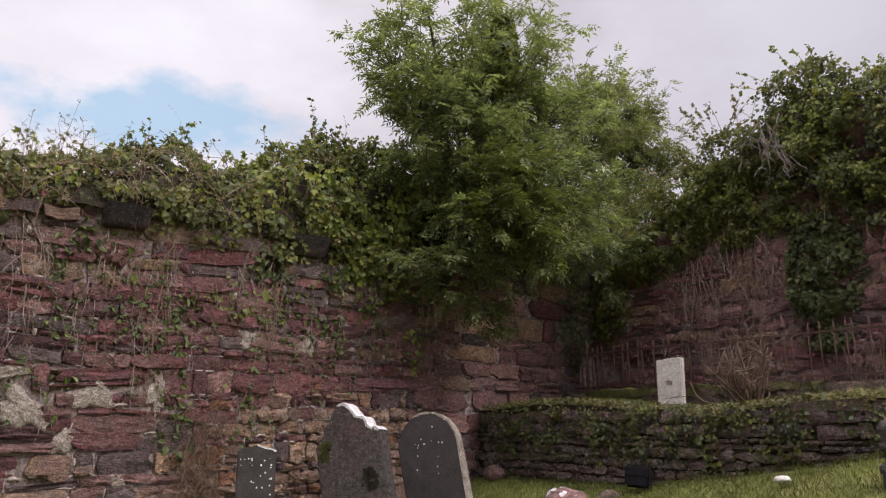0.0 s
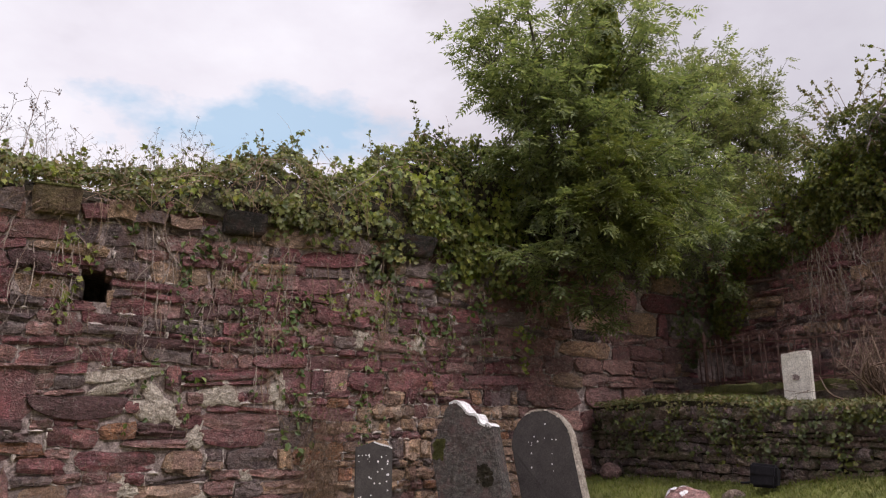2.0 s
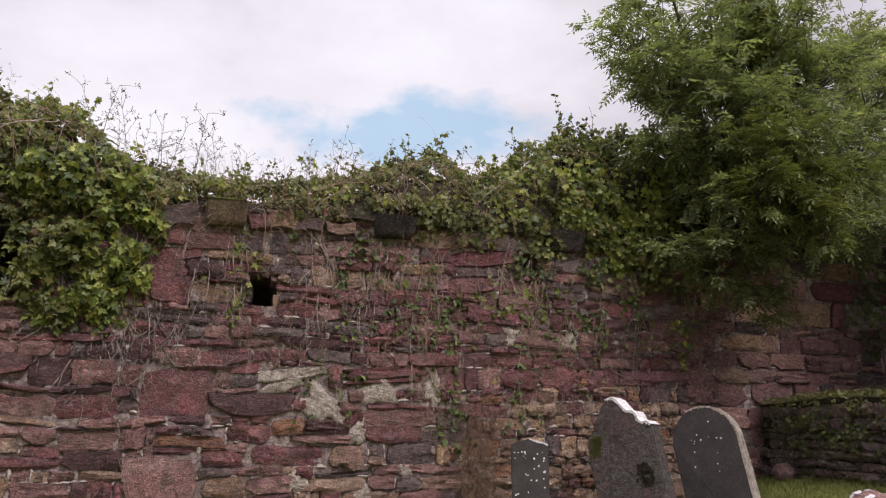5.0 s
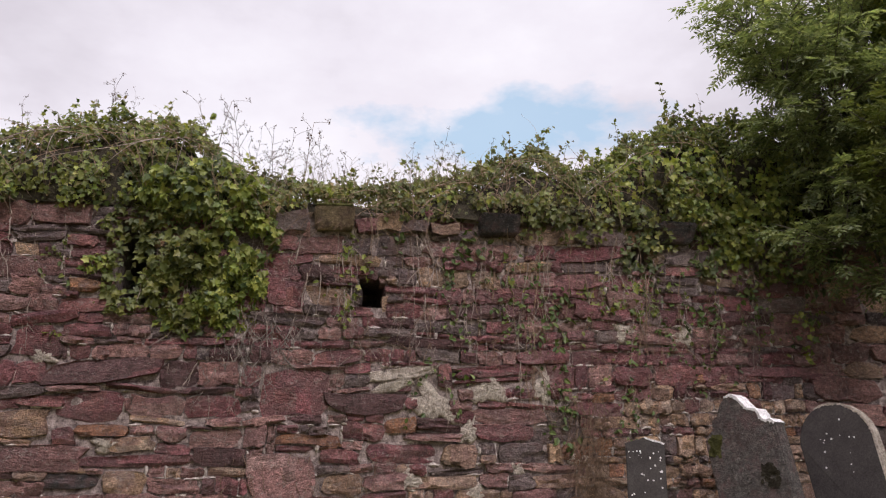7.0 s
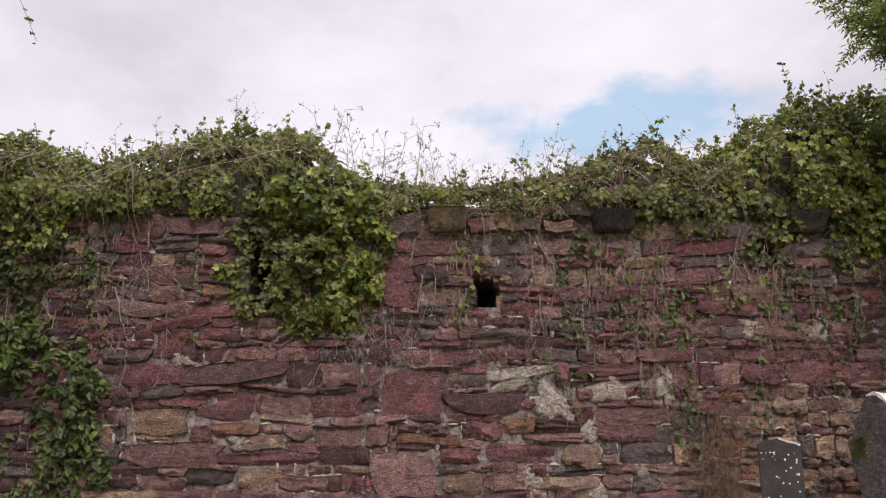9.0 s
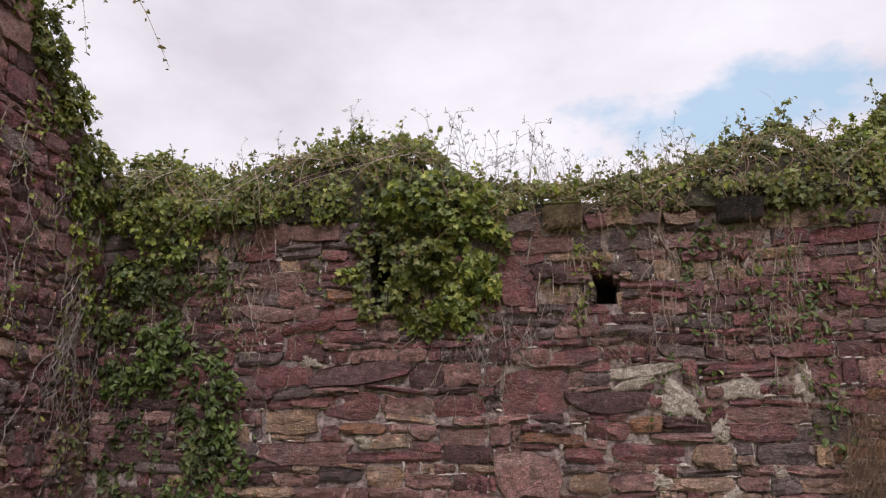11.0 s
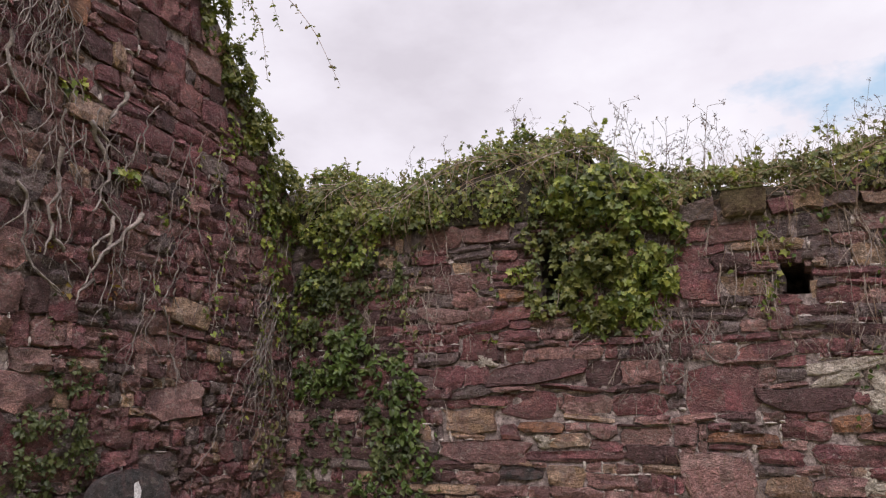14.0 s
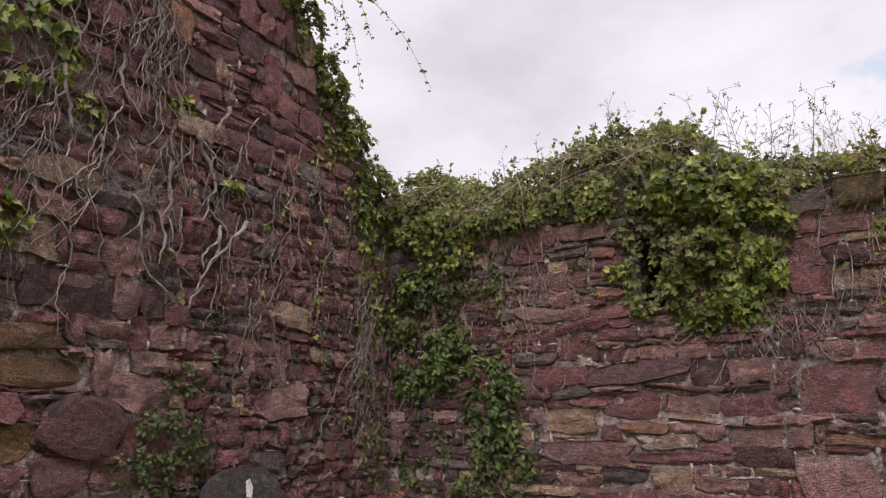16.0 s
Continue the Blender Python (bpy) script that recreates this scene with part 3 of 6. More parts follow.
def render_patch(a, b, c, d, slope, seed):
    """A ragged patch of old render left on the wall."""
    r = np.random.default_rng(seed)
    n = 26
    ang = np.linspace(0, 2 * np.pi, n, endpoint=False)
    rad = 1 + 0.24 * np.sin(3 * ang + seed) + 0.12 * np.sin(5 * ang + 2 * seed) + r.normal(0, 0.12, n)
    cu, cz, ru, rz = (a + b) / 2, (c + d) / 2, (b - a) * 0.54, (d - c) * 0.56
    vs = [(cu, -0.06, cz)]
    for s, y in ((0.4, -0.062), (0.75, -0.052), (1.0, -0.032), (1.03, 0.0)):
        for t, q in zip(ang, rad):
            vs.append((cu + math.cos(t) * ru * q * s, y + r.normal(0, 0.009), cz + math.sin(t) * rz * q * s + slope * math.cos(t) * ru * q * s))
    fs = [(0, 1 + i, 1 + (i + 1) % n) for i in range(n)]
    for k in range(3):
        for i in range(n):
            j = (i + 1) % n
            fs.append((1 + k * n + i, 1 + (k + 1) * n + i, 1 + (k + 1) * n + j, 1 + k * n + j))
    v = np.array(vs) + np.array([0, NORTH, 0])
    part("render_patch", mesh("render_patch", v, fs, PALE, True), wall_n, "pale crumbling lime render")


for k, area in enumerate(RENDER_AREA):
    render_patch(*area, 20 + k)
for k, (u, z, s) in enumerate([(1.05, 0.98, 0.2), (1.75, 0.85, 0.16), (2.2, 1.1, 0.15), (-1.95, 1.36, 0.14), (3.5, 2.55, 0.2), (-2.6, 2.2, 0.15), (2.9, 1.2, 0.16), (4.2, 2.5, 0.18)]):
    render_patch(u - s * 0.7, u + s * 0.7, z - s / 2, z + s / 2, 0.0, 60 + k)


# ---- tall wall on the west side ----
def top_w(y):
    return np.interp(y, [-4, 3.7, 4.5, 5.32, 6.03, 6.53, 7.05, 7.52, 8.0], [8.6, 8.6, 7.9, 7.0, 6.15, 5.65, 5.15, 4.6, 4.2])


r_w = np.random.default_rng(23)


def prism(us, tops, z0, y0, y1, face):
    n = len(us)
    v = [(u, y0, z0) for u in us] + [(u, y0, t) for u, t in zip(us, tops)] + [(u, y1, z0) for u in us] + [(u, y1, t) for u, t in zip(us, tops)]
    f = []
    for i in range(n - 1):
        f += [(i, i + 1, n + i + 1, n + i), (2 * n + i + 1, 2 * n + i, 3 * n + i, 3 * n + i + 1), (n + i, n + i + 1, 3 * n + i + 1, 3 * n + i)]
    f += [(0, n, 3 * n, 2 * n), (n - 1, 3 * n - 1, 4 * n - 1, 2 * n - 1)]
    m = np.array(face)
    return np.array(v) @ m[:3, :3].T + m[:3, 3], f


us = np.linspace(-4, 7.99, 40)
v, f = prism(us, top_w(us) + 0.0, -0.4, -0.012, 0.95, FACE_W)
wall_w = thing("wall_west", "tall broken rubble wall of dark red sandstone", "wall", kind="structure", data=mesh("wall_west", v, f, MORTAR))
BOULDER = (3.42, 4.06, 1.36, 1.72)
BIG_W = [(5.52, 6.05, 1.07, 1.30, "grey_stone"), (5.80, 6.35, 2.48, 2.78, "tan_sandstone"), (5.52, 6.36, 1.60, 1.88, "pinkish_sandstone"),
         (2.60, 3.70, 1.81, 2.04, "lichened_stone"), (2.60, 3.46, 2.06, 2.25, "lichened_stone"), (2.60, 3.40, 1.26, 1.54, "lichened_stone"),
         (3.34, 3.83, 1.02, 1.30, "red_sandstone"), (3.08, 3.91, 2.36, 2.68, "dark_purple_sandstone"), (3.92, 4.50, 1.66, 1.96, "pinkish_sandstone"),
         (4.16, 4.47, 4.98, 5.36, "orange_sandstone"), (4.32, 4.78, 4.12, 4.34, "tan_sandstone"), (4.18, 4.62, 4.40, 4.62, "red_sandstone"),
         (5.42, 5.76, 5.00, 5.38, "red_sandstone"), (2.95, 3.35, 2.72, 2.98, "tan_sandstone")]
named_w = {((a + b) / 2, (c + d) / 2): kind for a, b, c, d, kind in BIG_W}


def pick_w(u, z, w, h):
    q = r_w.random()
    if q < 0.16:
        return "grey_stone"
    if q < 0.22:
        return "tan_sandstone"
    if q < 0.30:
        return "dark_purple_sandstone"
    return "pinkish_sandstone" if q < 0.54 else "red_sandstone"


fits_w = lambda u, z, w, h: z + h / 2 < top_w(u + w / 2) + 0.02 and u + w / 2 < 8.05
rows_w = courses(r_w, 1.6, 4.5, -0.1, 3.3, 0.17, 0.36, 0.22, 0.48, lambda u, z, w, h: u < 4.55, [BOULDER] + [b[:4] for b in BIG_W])
rows_w += courses(r_w, 4.5, 7.9, -0.1, 3.3, 0.12, 0.25, 0.16, 0.32, lambda u, z, w, h: fits_w(u, z, w, h) and u > 4.5, [BOULDER] + [b[:4] for b in BIG_W])
rows_w += courses(r_w, 1.6, 7.9, 3.3, 8.6, 0.15, 0.32, 0.19, 0.42, fits_w, [BOULDER] + [b[:4] for b in BIG_W])
LAYING.append((wall_w, FACE_W, [((a + b) / 2, (c + d) / 2, b - a, d - c) for a, b, c, d, _ in BIG_W], lambda u, z, w, h: named_w[(u, z)], r_w, lambda u, z: True, 0.006, 0.05))
LAYING.append((wall_w, FACE_W, rows_w, pick_w, r_w, lambda u, z: 2.5 < u < 6.3 and 0.9 < z < 4.2, 0.003, 0.04))

bm = bmesh.new()
bmesh.ops.create_icosphere(bm, subdivisions=3, radius=1)
for v in bm.verts:
    # a split block: its sides squared off, its face broken into planes
    q = v.co / max(abs(v.co.x) ** 3 + abs(v.co.z) ** 3, 0.30) ** 0.33 * 0.9
    k = 1 + 0.20 * noise.noise(v.co * 1.5 + Vector((2, 5, 1))) + 0.08 * noise.cell(v.co * 2.3)
    v.co = Vector((3.74 + (q.x + 0.25 * q.z * abs(q.x)) * 0.40 * k, max(-0.8, v.co.y) * 0.17 * k + 0.03, 1.53 + (q.z - 0.22 * q.x) * 0.25 * k))
me = bm_mesh("stone", bm, DARK_RED, True)
me.set_sharp_from_angle(angle=radians(22))
me.transform(FACE_W)
part("stone", me, wall_w, "large dark purple boulder built into the wall")

# ---- end wall on the east side ----
r_e = np.random.default_rng(31)


def top_e(u):
    return np.interp(u, [-8.1, -7.0, -6.2, -5.2, -4.7, -4.2, -3.5, -3.0, 2], [4.2, 4.6, 4.9, 5.3, 5.85, 6.0, 5.6, 5.4, 5.3])


us = np.linspace(-7.99, 3, 30)
v, f = prism(us, top_e(us) - 0.08, 0.4, -0.012, 0.9, FACE_E)
wall_e = thing("wall_east", "rubble end wall of red sandstone under heavy ivy", "wall", kind="structure", data=mesh("wall_east", v, f, MORTAR))


def pick_e(u, z, w, h):
    q = r_e.random()
    return "grey_stone" if q < 0.14 else ("pinkish_sandstone" if q < 0.60 else ("tan_sandstone" if q < 0.68 else "red_sandstone"))


rows_e = courses(r_e, -8.0, -1.6, 1.75, 5.6, 0.11, 0.22, 0.2, 0.55, lambda u, z, w, h: z + h / 2 < top_e(u) + 0.02 and u - w / 2 > -8.1)
LAYING.append((wall_e, FACE_E, rows_e, pick_e, r_e, lambda u, z: -7.3 < u < -2.6 and 2.0 < z < 4.2))

# ---- raised bank with its retaining wall ----
BANK_TOP = 1.80
r_b = np.random.default_rng(37)
us = np.linspace(-7.99, 3, 30)
v, f = prism(us, BANK_TOP - 0.02 + 0.05 * np.sin(us * 1.7) + 0.06 * np.clip((-us - 5) / 3, 0, 1), 0.4, -0.016, EAST - BANK - 0.03, FACE_B)
bank = thing("retaining_wall", "low mossy retaining wall holding a raised bank", "retaining wall", kind="structure", data=mesh("retaining_wall", v, f, EARTH))


def pick_b(u, z, w, h):
    return "mossy_stone" if r_b.random() < 0.6 else "grey_stone"


rows_b = courses(r_b, -8.0, -1.6, 0.7, BANK_TOP - 0.05, 0.07, 0.15, 0.15, 0.38, lambda u, z, w, h: u - w / 2 > -8.1)
LAYING.append((bank, FACE_B, rows_b, pick_b, r_b, lambda u, z: True))
# coping where the bank is bare
for k in range(3):
    u = -3.55 + k * 0.72
    me = bevelled_box("coping", (u, -0.06, 1.70), (u + 0.7, 0.35, 1.815), MOSSY, 0.02, 0.012, 0, k + 9)
    me.transform(FACE_B)
    part("coping_stone", me, bank)


# ---- railing on its kerb ----
def build_railing():
    x, y0, y1 = 8.3, 1.4, 7.45
    rail = thing("iron_railing", "rusty wrought iron grave railing with spear tops on a mossy kerb", "railing", (x, (y0 + y1) / 2, 1.8))
    for k in range(5):
        a = y0 + (y1 - y0) * k / 5
        part("kerb_stone", bevelled_box("kerb", (x - 0.12, a + 0.006, 1.70), (x + 0.12, a + (y1 - y0) / 5 - 0.006, 2.05), MOSSY, 0.02, 0.012, 0, k), rail, "mossy stone kerb")
    for z in (2.13, 2.60):
        part("rail", mesh("rail", *joined([box_data((x - 0.012, y0, z - 0.01), (x + 0.012, y1, z + 0.01))]), IRON), rail)
    v, f = tubes([[(0, 0, 2.04), (0, 0, 2.3), (0, 0, 2.64)], [(0, 0, 2.64), (0, 0, 2.665), (0, 0, 2.72)]], [(0.0085, 0.0085), (0.02, 0.002)], 6)
    bar = mesh("bar", v, f, IRON, True)
    n = int((y1 - y0) / 0.135)
    for k in range(n):
        y = y0 + 0.07 + k * 0.135
        ob = under(new("bar", bar), rail)
        ob.location = (x, y, 0)
        ob.rotation_euler = (random.uniform(-0.02, 0.02), 0, 0)
    for y in (4.28, 1.8, 7.2):
        v, f = tubes([[(x, y, 2.03), (x, y, 2.4), (x, y, 2.68)]], [(0.024, 0.022)], 8)
        post = part("post", mesh("post", v, f, IRON, True), rail, "stouter post with pointed finial")
        v, f = tubes([[(x, y, 2.68), (x, y, 2.70), (x, y, 2.71)], [(x, y, 2.71), (x, y, 2.76), (x, y, 2.84)]], [(0.04, 0.04), (0.038, 0.004)], 8)
        under(new("finial", mesh("finial", v, f, IRON, True)), post)


build_railing()


# ---- gravestones ----
def gravestone(profile, thick, m, mat, label, group="leaning gravestones", bevel=0.012):
    """A slab with the given outline (x, z), its face at y = -thick/2, posed by m."""
    bm = bmesh.new()
    front = [bm.verts.new((x, -thick / 2, z)) for x, z in profile]
    bm.faces.new(front)
    ext = bmesh.ops.extrude_face_region(bm, geom=bm.faces[:])
    bmesh.ops.translate(bm, verts=[g for g in ext["geom"] if isinstance(g, bmesh.types.BMVert)], vec=(0, thick, 0))
    bmesh.ops.recalc_face_normals(bm, faces=bm.faces)
    rim = [e for e in bm.edges if any(len(fc.verts) > 4 for fc in e.link_faces)]
    bmesh.ops.bevel(bm, geom=rim, offset=bevel, segments=2, affect="EDGES")
    for v in bm.verts:
        v.co += noise.noise_vector(v.co * 9) * 0.006
    me = bm_mesh("slab", bm, mat)
    root = thing("gravestone", label, "gravestone", m.translation, group)
    me.transform(m)
    part("slab", me, root)
    return root


def cap_strip(profile, thick, m, parent, a, b, mat=LICHEN, over=0.010, down=0.02, label="crust of white lichen"):
    """A crust along the slab's upper edge between two outline points."""
    r = np.random.default_rng(len(profile) + a)
    p = []
    for (x0, z0), (x1, z1) in zip(profile[a:b], profile[a + 1:b + 1]):
        for s in np.linspace(0, 1, 4, endpoint=False):
            p.append((x0 + (x1 - x0) * s, z0 + (z1 - z0) * s))
    p.append(profile[b])
    p = np.array(p)
    d = np.gradient(p, axis=0)
    nrm = unit(np.stack([-d[:, 1], d[:, 0]], 1))
    if nrm[:, 1].mean() < 0:
        nrm = -nrm
    n = len(p)
    vs, fs = [], []
    for i in range(n):
        o = over * r.uniform(0.6, 1.5)
        dn = down * r.uniform(0.3, 1.6)
        q = p[i] + nrm[i] * o
        lo = p[i] - nrm[i] * dn
        y = thick / 2 + 0.004
        vs += [(lo[0], -y, lo[1]), (q[0], -y, q[1]), (q[0], y, q[1]), (lo[0], y, lo[1])]
    for i in range(n - 1):
        for k in range(3):
            fs.append((4 * i + k, 4 * i + k + 1, 4 * i + 5 + k, 4 * i + 4 + k))
    me = mesh("lichen", vs, fs, mat)
    me.transform(m)
    part("lichen_crust", me, parent, label, on="slab")


def spots(m, parent, count, box, thick, size, seed, mat=LICHEN, label="scattered white lichen spots"):
    r = np.random.default_rng(seed)
    vs, fs, n = [], [], 0
    for _ in range(count):
        x, z = r.uniform(box[0], box[1]), r.uniform(box[2], box[3])
        s = size * r.uniform(0.5, 1.5)
        k = 7
        ring = [(x + math.cos(i * 2 * math.pi / k) * s * r.uniform(0.7, 1.2), -thick / 2 - 0.008, z + math.sin(i * 2 * math.pi / k) * s * r.uniform(0.7, 1.3)) for i in range(k)]
        vs += ring
        fs.append(tuple(range(n, n + k)))
        n += k
    me = mesh("spots", vs, fs, mat)
    me.transform(m)
    part("lichen_spots" if mat is LICHEN else "moss", me, parent, label, kind="stuff", on="slab")


def arc(cx, cz, rx, rz, a0, a1, n):
    return [(cx + rx * math.cos(radians(a)), cz + rz * math.sin(radians(a))) for a in np.linspace(a0, a1, n)]


# tall one with a shouldered top
P1 = [(-0.40, -0.5), (0.40, -0.5), (0.40, 0.86), (0.36, 0.90), (0.30, 0.90), (0.265, 0.94), (0.24, 1.03), (0.15, 1.05), (0.115, 1.10), (0.06, 1.20), (0.0, 1.235), (-0.07, 1.225),
      (-0.15, 1.16), (-0.20, 1.07), (-0.27, 1.03), (-0.30, 0.93), (-0.36, 0.89), (-0.40, 0.84)]
M1 = pose(4.40, 6.95, 0.635, -4, -13, -62)
g1 = gravestone(P1, 0.19, M1, HEAD, "tall grey gravestone with shouldered top and white lichen")
cap_strip(P1, 0.19, M1, g1, 2, 11)
spots(M1, g1, 30, (-0.35, -0.22, 0.66, 0.86), 0.19, 0.03, 6, MOSS, "dark moss on the shoulder")
spots(M1, g1, 26, (0.12, 0.3, 0.3, 0.5), 0.19, 0.028, 7, EARTH, "dark moss low on the face")
# round-headed one
P2 = [(-0.37, -0.5), (0.37, -0.5), (0.37, 0.75)] + arc(0, 0.75, 0.37, 0.40, 8, 172, 17) + [(-0.37, 0.75)]
M2 = pose(5.33, 6.80, 0.625, -5, -13, -60)
g2 = gravestone(P2, 0.13, M2, HEAD_SMOOTH, "dark round-headed gravestone leaning back, pale weathered rim")
cap_strip(P2, 0.13, M2, g2, 1, 13, PALE, 0.006, 0.015, "pale weathered rim")
spots(M2, g2, 14, (-0.2, 0.2, 0.4, 1.0), 0.13, 0.008, 3)
# small one
P3 = [(-0.19, -0.4), (0.19, -0.4), (0.19, 0.70), (0.0, 0.76), (-0.19, 0.70)]
M3 = pose(3.33, 7.25, 0.66, -2, 0, -26)
g3 = gravestone(P3, 0.10, M3, HEAD_SMOOTH, "small dark gravestone with low gabled top and lichen spots")
cap_strip(P3, 0.10, M3, g3, 2, 3, LICHEN, 0.005, 0.010)
spots(M3, g3, 26, (-0.17, 0.17, 0.2, 0.66), 0.10, 0.0075, 4)
# mossy kerb of an old plot behind the marker
kerb = thing("grave_kerb", "low stone kerb thick with green moss on the bank", "kerb", (8.15, 5.45, BANK_TOP))
for i in range(3):
    y0 = 3.85 + i * 1.070
    part("kerb_stone", bevelled_box("kerb_stone", (8.05, y0, 1.74), (8.30, y0 + 1.050, 2.0 + 0.02 * (i % 2)), MOSSY, 0.02, 0.03, 4, i), kerb)
    part("moss", bevelled_box("moss", (8.03, y0 + 0.03, 1.97), (8.32, y0 + 1.020, 2.065), MOSS, 0.03, 0.06, 5, i + 9), kerb)
# pale marker on the bank
P4 = [(-0.165, -0.12), (0.165, -0.12), (0.165, 0.44), (0.14, 0.455), (-0.02, 0.452), (-0.10, 0.44), (-0.155, 0.445), (-0.165, 0.42)]
M4 = pose(7.6, 5.33, 1.925, -3, -1, -84)
g4 = gravestone(P4, 0.07, M4, CHALK, "small white marble grave marker with flaked face", "")
me = mesh("flake", [(-0.04, -0.042, 0.14), (0.03, -0.042, 0.13), (0.045, -0.042, 0.17), (0.0, -0.042, 0.20), (-0.045, -0.042, 0.19)], [(0, 1, 2, 3, 4)], MORTAR)
me.transform(M4)
part("flaked_patch", me, g4, "brown patch where the face has flaked", on="slab")
# slab against the tall wall
P5 = [(-0.48, -0.9), (0.48, -0.9), (0.48, 0.74)] + arc(0, 0.74, 0.48, 0.23, 6, 174, 15) + [(-0.48, 0.74)]
M5 = pose(WEST + 0.22, 5.36, 0.20, -7, 0, 90)
g5 = gravestone(P5, 0.09, M5, SLATE, "dark grey round-topped slab propped against the wall", "")
me = mesh("spot", [(0.0, -0.054, 0.70), (0.07, -0.054, 0.69), (0.09, -0.054, 0.78), (0.05, -0.054, 0.86), (0.0, -0.054, 0.84)], [(0, 1, 2, 3, 4)], LICHEN)
me.transform(M5)
part("lichen_patch", me, g5, "white lichen patch", on="slab")


# low boulder in the grass and small loose stones
def boulder(at, size, mat, label, seed, cap=False):
    bm = bmesh.new()
    bmesh.ops.create_icosphere(bm, subdivisions=3, radius=1)
    for v in bm.verts:
        k = 1 + 0.25 * noise.noise(v.co * 1.6 + Vector((seed, 0, 0))) + 0.1 * noise.noise(v.co * 4 + Vector((seed, 3, 0)))
        v.co = Vector((v.co.x * size[0] * k, v.co.y * size[1] * k, v.co.z * size[2] * k))
    me = bm_mesh("boulder", bm, mat, True)
    ob = thing("fieldstone", label, "stone", at, data=me)
    if cap:
        r = np.random.default_rng(seed)
        vs, fs, n = [], [], 0
        for _ in range(16):
            a, b = r.uniform(-0.75, 0.75, 2)
            c = [(a + r.uniform(-.16, .16), b + r.uniform(-.16, .16)) for _ in range(1)][0]
            pts = [(c[0] + math.cos(i) * 0.14 * r.uniform(0.6, 1.2), c[1] + math.sin(i) * 0.14 * r.uniform(0.6, 1.2)) for i in np.linspace(0, 5.5, 7)]
            for x, y in pts:
                q = Vector((x, y, math.sqrt(max(0.05, 1 - x * x - y * y)))).normalized()
                k = 1.03 + 0.25 * noise.noise(q * 1.6 + Vector((seed, 0, 0))) + 0.1 * noise.noise(q * 4 + Vector((seed, 3, 0)))
                vs.append((at[0] + q.x * size[0] * k, at[1] + q.y * size[1] * k, at[2] + q.z * size[2] * k))
            fs.append(tuple(range(n, n + 7)))
            n += 7
        part("lichen_spots", mesh("spots", vs, fs, LICHEN), ob, "white lichen patches", kind="stuff")
    return ob


boulder((5.9, 5.48, 0.84), (0.22, 0.24, 0.14), PINK, "low red stone crusted with white lichen, set in grass", 4, True)
boulder((6.3, 5.25, 0.90), (0.12, 0.1, 0.06), MOSSY, "small mossy stone in the grass", 8)
boulder((6.3, 3.39, 1.16), (0.05, 0.075, 0.03), CHALK, "small pale stone lying on the grass", 12)
boulder((6.75, 7.5, 1.0), (0.12, 0.16, 0.11), PINK, "rounded pink stone at the foot of the bank", 15)


def build_bag():
    bag = thing("black_bag", "small black nylon bag standing on the grass", "bag", (6.5, 5.04, 1.0))
    m = pose(6.5, 5.04, 0.99, 0, 6, -70)
    me = bevelled_box("body", (-0.13, -0.07, 0.0), (0.13, 0.07, 0.21), BAG, 0.03, 0.015, 0, 3)
    me.transform(m)
    part("body", me, bag)
    v, f = tubes([smooth_line([(-0.12, -0.02, 0.03), (-0.19, -0.05, 0.015), (-0.22, -0.02, 0.012), (-0.16, 0.03, 0.012)], 14)], [(0.01, 0.01)], 6)
    me = mesh("strap", v, f, BAG, True)
    me.transform(m)
    part("strap", me, bag, on="body")
    me = bevelled_box("flap", (-0.125, -0.078, 0.10), (0.125, 0.0, 0.222), BAG, 0.02, 0.01, 0, 7)
    me.transform(m)
    part("flap", me, bag, on="body")


build_bag()


def build_post():
    """A stone post with turned top near the edge of the lawn."""
    prof = [(0.085, -0.3), (0.085, 0.08), (0.10, 0.10), (0.10, 0.14), (0.055, 0.17), (0.05, 0.24), (0.085, 0.27), (0.085, 0.30), (0.05, 0.32), (0.075, 0.38), (0.08, 0.42), (0.06, 0.47), (0.0, 0.49)]
    n = 14
    vs = [(r * math.cos(2 * math.pi * i / n), r * math.sin(2 * math.pi * i / n), z) for r, z in prof for i in range(n)]
    fs = [(k * n + i, k * n + (i + 1) % n, (k + 1) * n + (i + 1) % n, (k + 1) * n + i) for k in range(len(prof) - 1) for i in range(n)]
    thing("stone_post", "short turned stone grave post with rounded finial", "post", (6.2, 2.46, 1.16), data=mesh("stone_post", vs, fs, SLATE, True))


build_post()


# ---- vegetation ----
def crest(x):
    """Height of the growth on the long wall."""
    return 0.12 + 0.05 * np.sin(np.asarray(x) * 7.3) * np.sin(np.asarray(x) * 2.9) + np.interp(x, [-5.2, -4.5, -3.8, -3.2, -2.45, -1.75, -1.3, -0.8, -0.3, 0.3, 0.9, 1.54, 2.0, 2.55, 2.95, 3.25, 3.7, 4.2, 4.9, 5.6, 7.0, 9.4],
                     [4.70, 4.62, 4.33, 4.56, 4.76, 4.84, 4.60, 4.22, 4.12, 4.08, 4.18, 4.26, 4.48, 4.72, 4.48, 4.44, 4.85, 5.08, 5.2, 5.3, 5.3, 5.0])


